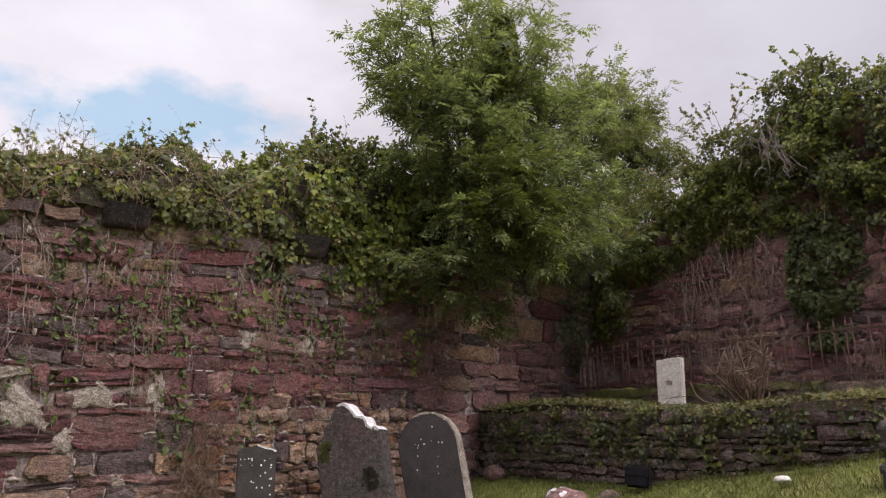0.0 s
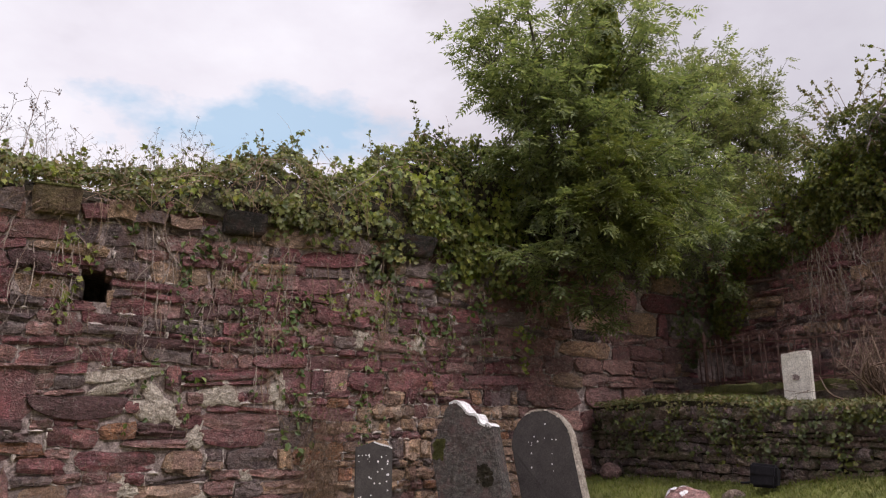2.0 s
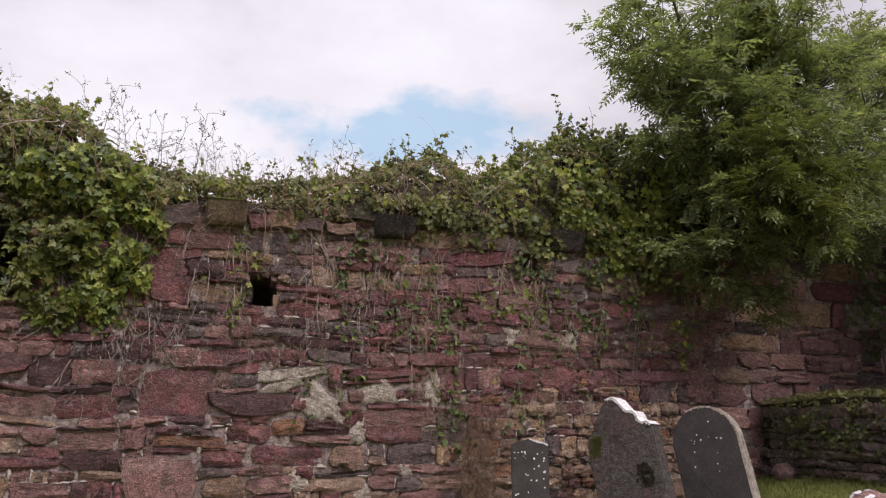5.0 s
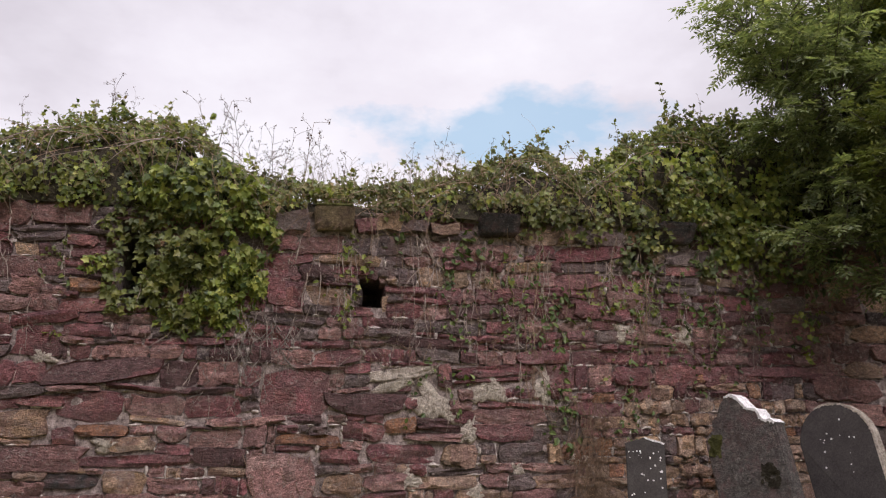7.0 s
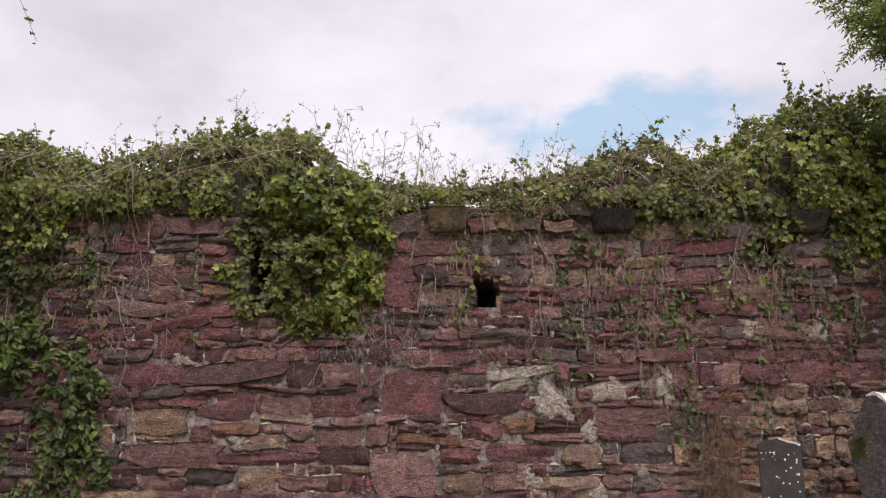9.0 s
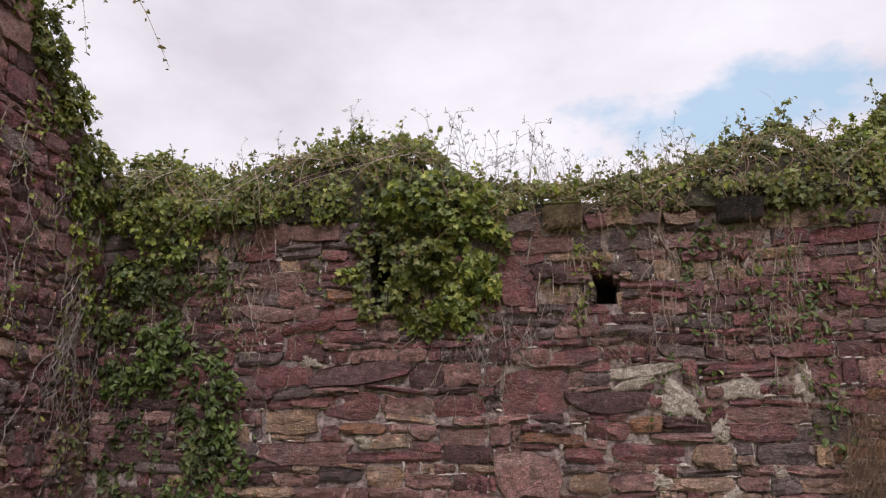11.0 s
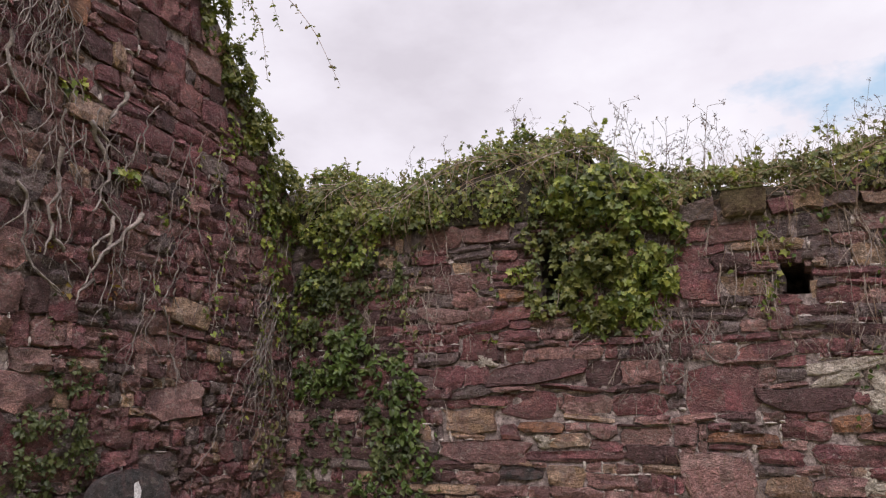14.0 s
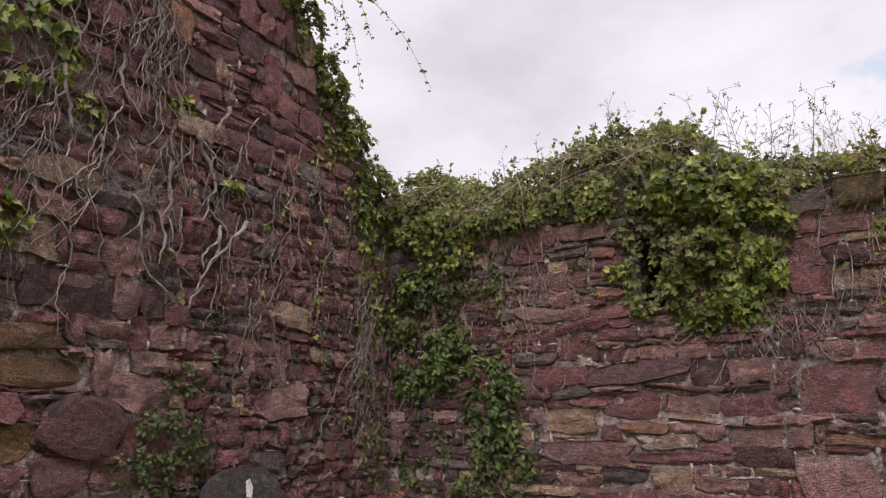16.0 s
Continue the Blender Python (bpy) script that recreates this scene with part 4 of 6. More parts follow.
def build_mound():
    xs = np.arange(WEST - 0.3, EAST + 0.4, 0.12)
    ring = np.linspace(0, 1, 12)
    vs = []
    for x in xs:
        h = max(0.10, crest(x) - TOP_N - 0.24)
        for s in ring:
            a = math.pi * s
            k = 1 + 0.25 * noise.noise(Vector((x * 2.2, s * 3, 0)))
            vs.append((x, NORTH + 0.42 - math.cos(a) * 0.50 * k, TOP_N - 0.08 + math.sin(a) * (h + 0.08) * (0.8 + 0.2 * k)))
    n, m = len(xs), len(ring)
    fs = [(i * m + j, (i + 1) * m + j, (i + 1) * m + j + 1, i * m + j + 1) for i in range(n - 1) for j in range(m - 1)]
    # hidden filler added under the leaves: blocks sky, its dark colour shades the gaps
    thing("earth_mound", "added core of dark leaf mould, blocking sky and darkening gaps in the growth", "earth", data=mesh("earth_mound", vs, fs, EARTH, True), kind="stuff")


build_mound()


def fringe(n, r, lo=-5.1, hi=9.3):
    """Points and normals over the growth's front, top and back, in tufts."""
    x = r.uniform(lo, hi, n)
    a = np.pi * np.clip(r.beta(1.1, 1.6, n), 0, 0.8)
    h = np.maximum(0.2, crest(x) - TOP_N)
    tuft = np.array([noise.noise(Vector((p * 2.6, q * 2.4, 0))) + 0.7 * noise.noise(Vector((p * 6.5, q * 5, 5))) for p, q in zip(x, a)])
    out = 1 + 0.48 * tuft + r.normal(0, 0.08, n) - 0.25 * r.random(n) ** 2
    keep = r.random(n) < np.clip(0.72 + 1.5 * tuft, 0.10, 1)
    y = NORTH + 0.42 - np.cos(a) * 0.52 * out
    z = TOP_N - 0.1 + np.sin(a) * (h + 0.08) * (0.70 + 0.30 * out) + r.normal(0, 0.03, n)
    nor = np.stack([r.normal(0, 0.5, n), -np.cos(a) + r.normal(0, 0.4, n) - 0.3, np.sin(a) + r.normal(0, 0.4, n)], 1)
    return np.stack([x, y, z], 1)[keep], unit(nor)[keep]


def droop(n, r, side=0.6):
    return np.stack([r.normal(0, side * 1.35, n), r.normal(-0.15, 0.4, n), r.normal(-0.65, 0.55, n)], 1)


def leaf_thing(name, label, category, at, nor, tip, size, shape, mat, parent=None):
    v, f = leaves(at, nor, tip, size, shape)
    me = mesh(name, v, f, mat)
    if parent is not None:
        return part(name, me, parent, label, kind="stuff")
    return thing(name, label, category, data=me, kind="stuff")


r_v = np.random.default_rng(5)


def build_fringe():
    for mat, n, test, shape, size, label in (
            (IVY_DULL, 36000, lambda x: 0.35 + 0.65 * ((x > -1.2) & (x < 3.2)), OVAL_SHAPE, (0.035, 0.075), "dull green bramble and ivy along the wall top"),
            (IVY, 34000, lambda x: np.where((x > -1.0) & (x < 1.8), 0.22, np.where(x > 3.4, 0.55, 0.8)), IVY_SHAPE, (0.034, 0.072), "green ivy spilling over the wall top"),
            (IVY_BRIGHT, 30000, lambda x: np.where(x < -0.6, 0.7, np.where(x > 3.2, 1.0, 0.16)), IVY_SHAPE, (0.036, 0.076), "bright young ivy on the wall top")):
        at, nor = fringe(n, r_v)
        ok = r_v.random(len(at)) < test(at[:, 0])
        for a, b in CORBELS[:2]:
            ok &= ~((at[:, 0] > a - 0.12) & (at[:, 0] < b + 0.1) & (at[:, 1] < NORTH + 0.1) & (at[:, 2] < 3.95))
        at, nor = at[ok], nor[ok]
        k = len(at)
        leaf_thing("ivy", label, "ivy", at, nor, droop(k, r_v), r_v.uniform(*size, k), shape, mat)


build_fringe()


def build_sprigs():
    """Leafy shoots that stand out of the growth on the wall top."""
    r = np.random.default_rng(91)
    for mat, label, n, lo, hi in ((IVY, "green ivy shoots standing out of the wall top growth", 200, -5.0, 6.5), (IVY_BRIGHT, "pale young ivy shoots on the wall top", 120, -5.0, 5.8), (IVY_DULL, "bramble shoots on the wall top", 240, -4.8, 5.0)):
        at, nor = fringe(n, r, lo, hi)
        lines, pts, nn, tt = [], [], [], []
        for p, q in zip(at, nor):
            L = r.uniform(0.12, 0.38)
            d = unit(q * (1, 1, 0.6) + np.array([r.normal(0, 0.4), 0, r.uniform(0.1, 1.0)]))
            ln = smooth_line([p - d * 0.08, p + d * L * 0.55, p + d * L + np.array([r.normal(0, 0.04), 0, -0.25 * L * r.random()])], 8)
            lines.append(ln)
            for k in r.integers(1, 8, r.integers(7, 15)):
                pts.append(ln[k] + r.normal(0, 0.012, 3))
                nn.append(r.normal(0, 0.6, 3) + (0, -0.6, 0.6))
                tt.append(r.normal(0, 0.7, 3) + d * 0.4 + (0, 0, -0.3))
        k = len(pts)
        v, f = leaves(np.array(pts), np.array(nn), np.array(tt), r.uniform(0.03, 0.065, k), IVY_SHAPE if mat is not IVY_DULL else OVAL_SHAPE)
        ob = thing("ivy_shoots", label, "ivy", data=mesh("ivy_shoots", v, f, mat), kind="stuff")
        v, f = tubes(lines, [(0.004, 0.0015)] * len(lines), 3)
        part("stems", mesh("stems", v, f, BROWN, True), ob, kind="stuff")


build_sprigs()


def build_runners():
    """Long bare runners lying over the growth."""
    r = np.random.default_rng(92)
    lines, radii = [], []
    for _ in range(170):
        x = r.uniform(-4.8, 4.5)
        z = crest(x) - r.uniform(0.1, 0.4)
        dx = r.normal(0, 0.55)
        dz = r.uniform(0.25, 0.9)
        p = [(x, NORTH + 0.15, z), (x + dx * 0.4, NORTH - 0.22, z - dz * 0.25), (x + dx * 0.8, NORTH - 0.22, z - dz * 0.65), (x + dx, NORTH - 0.09, z - dz)]
        lines.append(smooth_line(np.array(p) + r.normal(0, 0.03, (4, 3)), 14))
        radii.append((0.0036, 0.002))
    pale, pale_radii = [], []
    for _ in range(16):
        x = r.uniform(-4.6, -1.4) if r.random() < 0.6 else r.uniform(-1, 4)
        z = crest(x) - r.uniform(0.15, 0.4)
        dx, dz = r.normal(-0.5, 0.6), r.uniform(0.3, 0.9)
        p = [(x, NORTH - 0.05, z), (x + dx * 0.35, NORTH - 0.30, z - dz * 0.3), (x + dx * 0.75, NORTH - 0.24, z - dz * 0.7), (x + dx, NORTH - 0.10, z - dz)]
        pale.append(smooth_line(np.array(p) + r.normal(0, 0.04, (4, 3)), 16))
        pale_radii.append((0.0045, 0.0022))
    v, f = tubes(pale, pale_radii, 4)
    thing("ivy_runners", "pale bare ivy runners arching over the wall top", "ivy", data=mesh("ivy_runners", v, f, STEM, True), kind="stuff")
    v, f = tubes(lines, radii, 4)
    thing("bramble_runners", "bare brown bramble runners over the wall top growth", "bramble", data=mesh("bramble_runners", v, f, BROWN, True), kind="stuff")


build_runners()


def sheet(face, blobs, density, r, ragged=0.35, flat=0.34, full=0.72):
    """Points and normals of growth over parts of a wall: blobs are (u, z, half width, half height, thickness)."""
    at, nor = [], []
    m = np.array(face)
    for u, z, a, b, thick in blobs:
        n = int(density * math.pi * a * b)
        t, s = r.uniform(0, 2 * np.pi, n), np.sqrt(r.random(n))
        s *= 1 + ragged * 0.5 * np.sin(3 * t + u) * r.random(n) + ragged * 0.4 * np.sin(7 * t + z * 3) * r.random(n)
        pu, pz = u + a * s * np.cos(t), z + b * s * np.sin(t)
        dome = np.sqrt(np.clip(1 - s ** 2, 0, 1))
        tuft = np.array([noise.noise(Vector((p * 2.7, q * 2.7, 1))) + 0.8 * noise.noise(Vector((p * 6, q * 6, 2))) for p, q in zip(pu, pz)])
        thin = r.random(n) < np.clip(full + 1.6 * tuft, 0.05, 1)
        py = -(0.02 + thick * dome * (0.7 + 0.75 * tuft)) * (1 - 0.55 * r.random(n) ** 2) - 0.02 * r.random(n)
        q = np.stack([0.5 * s * np.cos(t), -0.75 + 0 * t, 0.5 * s * np.sin(t) + 0.3], 1) + r.normal(0, flat, (n, 3))
        at.append(np.stack([pu, py, pz], 1)[thin] @ m[:3, :3].T + m[:3, 3])
        nor.append(q[thin] @ m[:3, :3].T)
    return np.concatenate(at), unit(np.concatenate(nor))


def ivy_patch(face, blobs, density, mat, label, size=(0.055, 0.11), shape=IVY_SHAPE, ragged=0.35, flat=0.34, full=0.72):
    at, nor = sheet(face, blobs, density, r_v, ragged, flat, full)
    k = len(at)
    m = np.array(face)[:3, :3]
    leaf_thing("ivy", label, "ivy", at, nor, droop(k, r_v) @ m.T, r_v.uniform(*size, k), shape, mat)


# long wall: thick bright cluster, hanging strands, corner growth
# leaf colours paint the clump's light: darker at its heart, brighter outside
ivy_patch(FACE_N, [(-1.2, 3.45, 0.58, 0.62, 0.30), (-1.25, 2.85, 0.48, 0.36, 0.2)], 800, IVY, "ivy at the heart of the clump, deeper green to paint its shade", (0.05, 0.10), flat=0.5, full=0.7)
ivy_patch(FACE_N, [(-1.2, 3.98, 0.72, 0.32, 0.46), (-0.75, 3.35, 0.40, 0.72, 0.24), (-1.0, 2.85, 0.40, 0.36, 0.22)], 820, IVY_BRIGHT, "thick bright green ivy clump hanging on the wall", (0.05, 0.10), flat=0.5, full=0.75)
ivy_patch(FACE_N, [(-0.55, 3.55, 0.22, 0.5, 0.16), (-0.72, 2.95, 0.25, 0.4, 0.14), (-1.3, 2.6, 0.3, 0.18, 0.12), (-0.9, 2.52, 0.12, 0.16, 0.08), (-0.95, 3.6, 0.35, 0.35, 0.36)], 640, IVY_BRIGHT, "yellow-green ivy at the rim of the clump", (0.045, 0.09))
# under-layer in darker leaves, painting the shade between the outer ones
ivy_patch(FACE_N, [(-1.2, 3.5, 0.5, 0.6, 0.10), (-1.3, 4.05, 0.7, 0.3, 0.30), (-1.2, 3.0, 0.5, 0.4, 0.08)], 520, IVY_DARK, "ivy within the clump, darkened to paint the shade inside", (0.07, 0.12), full=1.0)
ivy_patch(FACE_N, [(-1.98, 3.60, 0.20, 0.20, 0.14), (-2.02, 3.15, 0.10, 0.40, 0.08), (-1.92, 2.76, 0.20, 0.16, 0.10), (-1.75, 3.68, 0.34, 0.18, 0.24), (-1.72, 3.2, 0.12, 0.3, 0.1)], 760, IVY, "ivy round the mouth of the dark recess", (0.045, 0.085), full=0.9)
# leaves added only to make the recess look dark
ivy_patch(FACE_N @ Matrix.Translation((0, 0.22, 0)), [(-1.72, 3.15, 0.2, 0.5, 0.1)], 420, IVY_DARK, "added dark ivy inside the recess, standing in for its shade", (0.05, 0.09), full=0.9)
ivy_patch(FACE_N, [(-2.45, 2.75, 0.16, 0.22, 0.08), (-2.2, 3.15, 0.22, 0.1, 0.08), (-2.5, 2.5, 0.09, 0.14, 0.05)], 900, IVY_BRIGHT, "yellowing ivy sprig on the wall", (0.05, 0.09))
ivy_patch(FACE_N, [(-4.6, 3.95, 0.75, 0.5, 0.28), (-3.7, 4.05, 0.6, 0.3, 0.24), (-3.0, 4.08, 0.6, 0.2, 0.2)], 800, IVY, "ivy draped over the wall in the corner", (0.04, 0.085), full=0.55)
ivy_patch(FACE_N, [(-4.55, 3.75, 0.65, 0.45, 0.34), (-3.8, 3.9, 0.55, 0.25, 0.28), (-4.8, 3.0, 0.3, 0.6, 0.2), (-4.15, 3.4, 0.4, 0.3, 0.2)], 520, IVY_BRIGHT, "yellow-green ivy in the corner", (0.04, 0.085), full=0.5)
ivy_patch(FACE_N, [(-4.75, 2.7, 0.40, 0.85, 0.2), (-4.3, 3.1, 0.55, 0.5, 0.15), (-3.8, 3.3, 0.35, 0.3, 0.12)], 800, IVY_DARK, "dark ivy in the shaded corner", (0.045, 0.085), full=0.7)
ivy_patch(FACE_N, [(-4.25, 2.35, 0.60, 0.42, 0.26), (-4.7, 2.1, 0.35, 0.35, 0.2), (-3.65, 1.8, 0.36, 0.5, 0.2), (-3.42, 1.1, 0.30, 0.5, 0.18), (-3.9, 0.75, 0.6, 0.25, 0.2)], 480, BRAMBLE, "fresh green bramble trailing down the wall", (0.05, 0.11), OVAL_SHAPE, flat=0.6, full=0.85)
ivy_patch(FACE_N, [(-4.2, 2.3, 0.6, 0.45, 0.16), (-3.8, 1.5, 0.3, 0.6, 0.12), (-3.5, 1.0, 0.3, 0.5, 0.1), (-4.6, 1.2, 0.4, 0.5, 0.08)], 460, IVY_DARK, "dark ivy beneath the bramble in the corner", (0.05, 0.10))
ivy_patch(FACE_N, [(2.9, 3.85, 1.1, 0.30, 0.22), (4.3, 3.85, 1.0, 0.45, 0.28), (5.4, 3.8, 0.8, 0.65, 0.28), (5.0, 3.4, 0.6, 0.35, 0.16)], 420, IVY, "ivy hanging below the wall top", (0.045, 0.09), full=0.5)
ivy_patch(FACE_N, [(4.3, 4.35, 0.9, 0.5, 0.34), (5.3, 4.3, 0.8, 0.6, 0.38), (5.0, 3.7, 0.7, 0.4, 0.2)], 420, IVY_BRIGHT, "bright ivy leaves hanging below the wall top", (0.05, 0.10))
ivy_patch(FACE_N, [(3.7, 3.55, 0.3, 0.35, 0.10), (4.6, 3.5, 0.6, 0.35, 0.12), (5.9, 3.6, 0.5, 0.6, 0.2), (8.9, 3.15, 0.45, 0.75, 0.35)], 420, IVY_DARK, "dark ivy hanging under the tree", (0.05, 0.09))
ivy_patch(FACE_N, [(1.7, 3.25, 0.35, 0.45, 0.06), (0.9, 3.5, 0.1, 0.3, 0.05), (1.55, 2.6, 0.26, 0.14, 0.06), (2.7, 2.75, 0.22, 0.45, 0.05), (4.3, 2.75, 0.35, 0.22, 0.06), (2.75, 2.1, 0.12, 0.5, 0.08), (2.75, 1.5, 0.2, 0.3, 0.1), (1.65, 2.1, 0.15, 0.12, 0.05), (5.2, 2.9, 0.3, 0.4, 0.08)], 240, BRAMBLE, "trailing green bramble leaves on the wall", (0.05, 0.105), OVAL_SHAPE, flat=0.6)
ivy_patch(FACE_N, [(0.42, 3.25, 0.22, 0.22, 0.05), (0.45, 2.95, 0.06, 0.25, 0.04), (3.6, 3.0, 0.7, 0.35, 0.05), (5.8, 2.5, 0.25, 0.4, 0.06), (2.2, 3.0, 0.14, 0.5, 0.04)], 170, IVY_BRIGHT, "thin yellow-green ivy trails on the wall", (0.05, 0.095))

def build_trails(face, count, u_range, z_top, length, mat, label, seed, size=(0.032, 0.075)):
    """Thin stems hanging down a wall with small leaves along them."""
    r = np.random.default_rng(seed)
    lines, radii = hanging(face, count, u_range, z_top, length, r, 0.06, 0.035, (0.0042, 0.002))
    m = np.array(face)[:3, :3]
    pts = np.concatenate([ln[1:] for ln in lines if r.random() < 0.75])
    pts = np.repeat(pts, 2, 0)
    pts = pts[r.random(len(pts)) < 0.36]
    n = len(pts)
    pts = pts + r.normal(0, 0.02, (n, 3))
    nor = (r.normal(0, 0.4, (n, 3)) + (0, -1, 0.4)) @ m.T
    v, f = leaves(pts, nor, droop(n, r) @ m.T, r.uniform(*size, n), OVAL_SHAPE)
    ob = thing("trailing_bramble", label, "bramble", data=mesh("trailing_bramble", v, f, mat), kind="stuff")
    v, f = tubes(lines, radii, 4)
    part("stem", mesh("stem", v, f, STEM, True), ob, kind="stuff")


LATE_TRAILS = [(FACE_N, 15, (1.2, 4.6), (3.3, 3.95), (0.5, 1.7), BRAMBLE, "bramble trails with small leaves hanging on the wall", 501),
               (FACE_N, 12, (3.0, 6.2), (3.0, 3.8), (0.4, 1.3), IVY, "ivy trails hanging on the wall", 502),
               (FACE_N, 7, (0.1, 0.46), (3.2, 3.8), (0.4, 1.0), IVY_BRIGHT, "yellowish ivy trails by the small hole", 503),
               (FACE_N, 16, (-4.9, -2.2), (3.0, 3.9), (0.3, 0.9), IVY, "ivy trails under the wall top", 504),
               (FACE_N, 12, (-4.8, -3.0), (3.0, 3.8), (0.4, 1.0), IVY_DULL, "withered bramble trails near the corner", 506),
               (FACE_W, 12, (5.6, 7.6), (3.0, 4.6), (0.5, 1.4), IVY_BRIGHT, "yellowish ivy trails near the corner", 505)]

# tall wall: growth down its broken edge, sprigs on its face
edge = [(7.55, 4.35, 0.42, 0.45, 0.22), (7.15, 4.95, 0.30, 0.4, 0.2), (6.75, 5.45, 0.28, 0.4, 0.2), (6.3, 5.95, 0.26, 0.38, 0.2), (5.9, 6.4, 0.26, 0.38, 0.2), (5.5, 6.9, 0.3, 0.4, 0.2), (5.0, 7.5, 0.3, 0.4, 0.2)]
ivy_patch(FACE_W, [(u + 0.03 - (0.22 if z > 4.4 else 0), z, a, b, t) for u, z, a, b, t in edge], 1400, IVY, "ivy climbing the broken edge of the tall wall", (0.05, 0.09), full=1.0)
ivy_patch(FACE_W, [(7.5, 3.7, 0.35, 0.7, 0.14), (7.2, 4.2, 0.35, 0.5, 0.1), (7.6, 2.9, 0.2, 0.5, 0.1), (6.5, 4.6, 0.2, 0.7, 0.06)], 480, IVY_BRIGHT, "yellow-green ivy beside the corner", (0.04, 0.08))
ivy_patch(FACE_W, [(5.05, 3.78, 0.2, 0.1, 0.08), (4.4, 4.35, 0.2, 0.14, 0.08), (5.6, 3.5, 0.12, 0.1, 0.05), (2.85, 3.0, 0.2, 0.14, 0.1), (3.5, 4.0, 0.16, 0.14, 0.08)], 520, IVY_BRIGHT, "yellow ivy sprigs among dead stems", (0.05, 0.09))
ivy_patch(FACE_W, [(2.95, 4.35, 0.40, 0.42, 0.18), (2.8, 3.0, 0.3, 0.25, 0.12), (3.2, 4.9, 0.2, 0.2, 0.1)], 420, IVY_BRIGHT, "ivy sprig with pale stalks", (0.06, 0.12))
ivy_patch(FACE_W, [(4.55, 1.55, 0.35, 0.4, 0.14), (4.45, 2.2, 0.06, 0.4, 0.04), (5.0, 2.1, 0.05, 0.5, 0.04), (4.75, 1.9, 0.2, 0.2, 0.06), (4.3, 1.2, 0.3, 0.25, 0.12), (4.6, 1.35, 0.45, 0.45, 0.16)], 1300, IVY_DARK, "dark small-leaved ivy low on the wall", (0.024, 0.052))
ivy_patch(FACE_W, [(4.6, 2.62, 0.18, 0.08, 0.05), (5.0, 2.7, 0.06, 0.2, 0.04), (4.3, 2.95, 0.1, 0.05, 0.04)], 350, RUST_LEAF, "withered orange-brown leaves", (0.04, 0.07))
ivy_patch(FACE_W, [(7.55, 1.6, 0.35, 0.8, 0.14), (7.3, 2.4, 0.2, 0.6, 0.08)], 260, IVY_DULL, "thin bramble in the corner", (0.05, 0.09), OVAL_SHAPE)

# end wall: heavy ivy head, tongue of dark ivy, bank growth
ivy_patch(FACE_E, [(-4.15, 5.65, 0.7, 0.65, 0.5), (-3.4, 5.2, 0.9, 0.65, 0.55), (-4.7, 5.1, 0.6, 0.5, 0.45), (-2.5, 5.0, 1.0, 0.7, 0.55), (-3.9, 4.6, 1.2, 0.55, 0.45), (-2.4, 4.4, 0.9, 0.6, 0.4), (-3.2, 4.25, 0.9, 0.45, 0.35), (-5.4, 4.5, 0.8, 0.45, 0.25), (-6.6, 4.1, 0.6, 0.4, 0.2)], 900, IVY_DARK, "heavy dark ivy crowning the end wall", (0.030, 0.062), full=1.0)
ivy_patch(FACE_E, [(-5.9, 4.9, 0.8, 0.5, 0.4), (-5.2, 5.2, 0.7, 0.5, 0.45), (-6.3, 4.3, 0.8, 0.4, 0.25), (-4.1, 5.85, 0.6, 0.4, 0.5), (-3.2, 5.55, 0.6, 0.3, 0.5), (-4.3, 5.0, 0.5, 0.25, 0.6), (-2.3, 5.0, 0.7, 0.5, 0.5), (-3.0, 4.3, 0.9, 0.45, 0.42), (-7.0, 4.2, 0.8, 0.5, 0.3), (-5.3, 4.45, 0.9, 0.5, 0.3), (-7.6, 3.5, 0.4, 0.7, 0.25)], 2000, IVY, "green ivy over the head of the end wall", (0.030, 0.062), full=1.0)
ivy_patch(FACE_E, [(-4.45, 4.2, 0.35, 0.12, 0.3), (-4.15, 3.9, 0.12, 0.1, 0.3), (-2.9, 4.3, 0.4, 0.2, 0.3), (-4.0, 5.5, 0.7, 0.45, 0.7), (-5.6, 4.9, 0.8, 0.4, 0.55), (-2.5, 5.0, 0.7, 0.6, 0.75), (-3.3, 4.5, 0.9, 0.35, 0.6), (-4.3, 5.1, 0.6, 0.3, 0.7)], 1100, IVY_BRIGHT, "yellow-green ivy tufts", (0.028, 0.058), full=1.0)
ivy_patch(FACE_E, [(-4.2, 3.5, 0.52, 0.75, 0.3), (-4.25, 2.85, 0.36, 0.4, 0.22)], 1700, IVY_DARK, "tongue of dark ivy hanging on the end wall", (0.040, 0.075), full=1.0)
ivy_patch(FACE_B, [(-7.3, 1.55, 0.7, 0.3, 0.12), (-6.2, 1.5, 0.9, 0.28, 0.14), (-5.2, 1.5, 0.6, 0.4, 0.16), (-4.5, 1.5, 0.6, 0.3, 0.14), (-3.2, 1.6, 0.7, 0.2, 0.14), (-7.4, 1.2, 0.5, 0.2, 0.06)], 460, IVY_DARK, "dark ivy over the low retaining wall", (0.028, 0.058))
ivy_patch(FACE_B, [(-6.6, 1.6, 0.9, 0.2, 0.1), (-5.2, 1.65, 0.4, 0.2, 0.14), (-5.7, 1.35, 0.3, 0.2, 0.08), (-4.4, 1.3, 0.3, 0.25, 0.1), (-3.6, 1.45, 0.45, 0.2, 0.08), (-3.9, 1.68, 0.6, 0.12, 0.1)], 640, IVY, "green ivy on the low retaining wall", (0.028, 0.055))


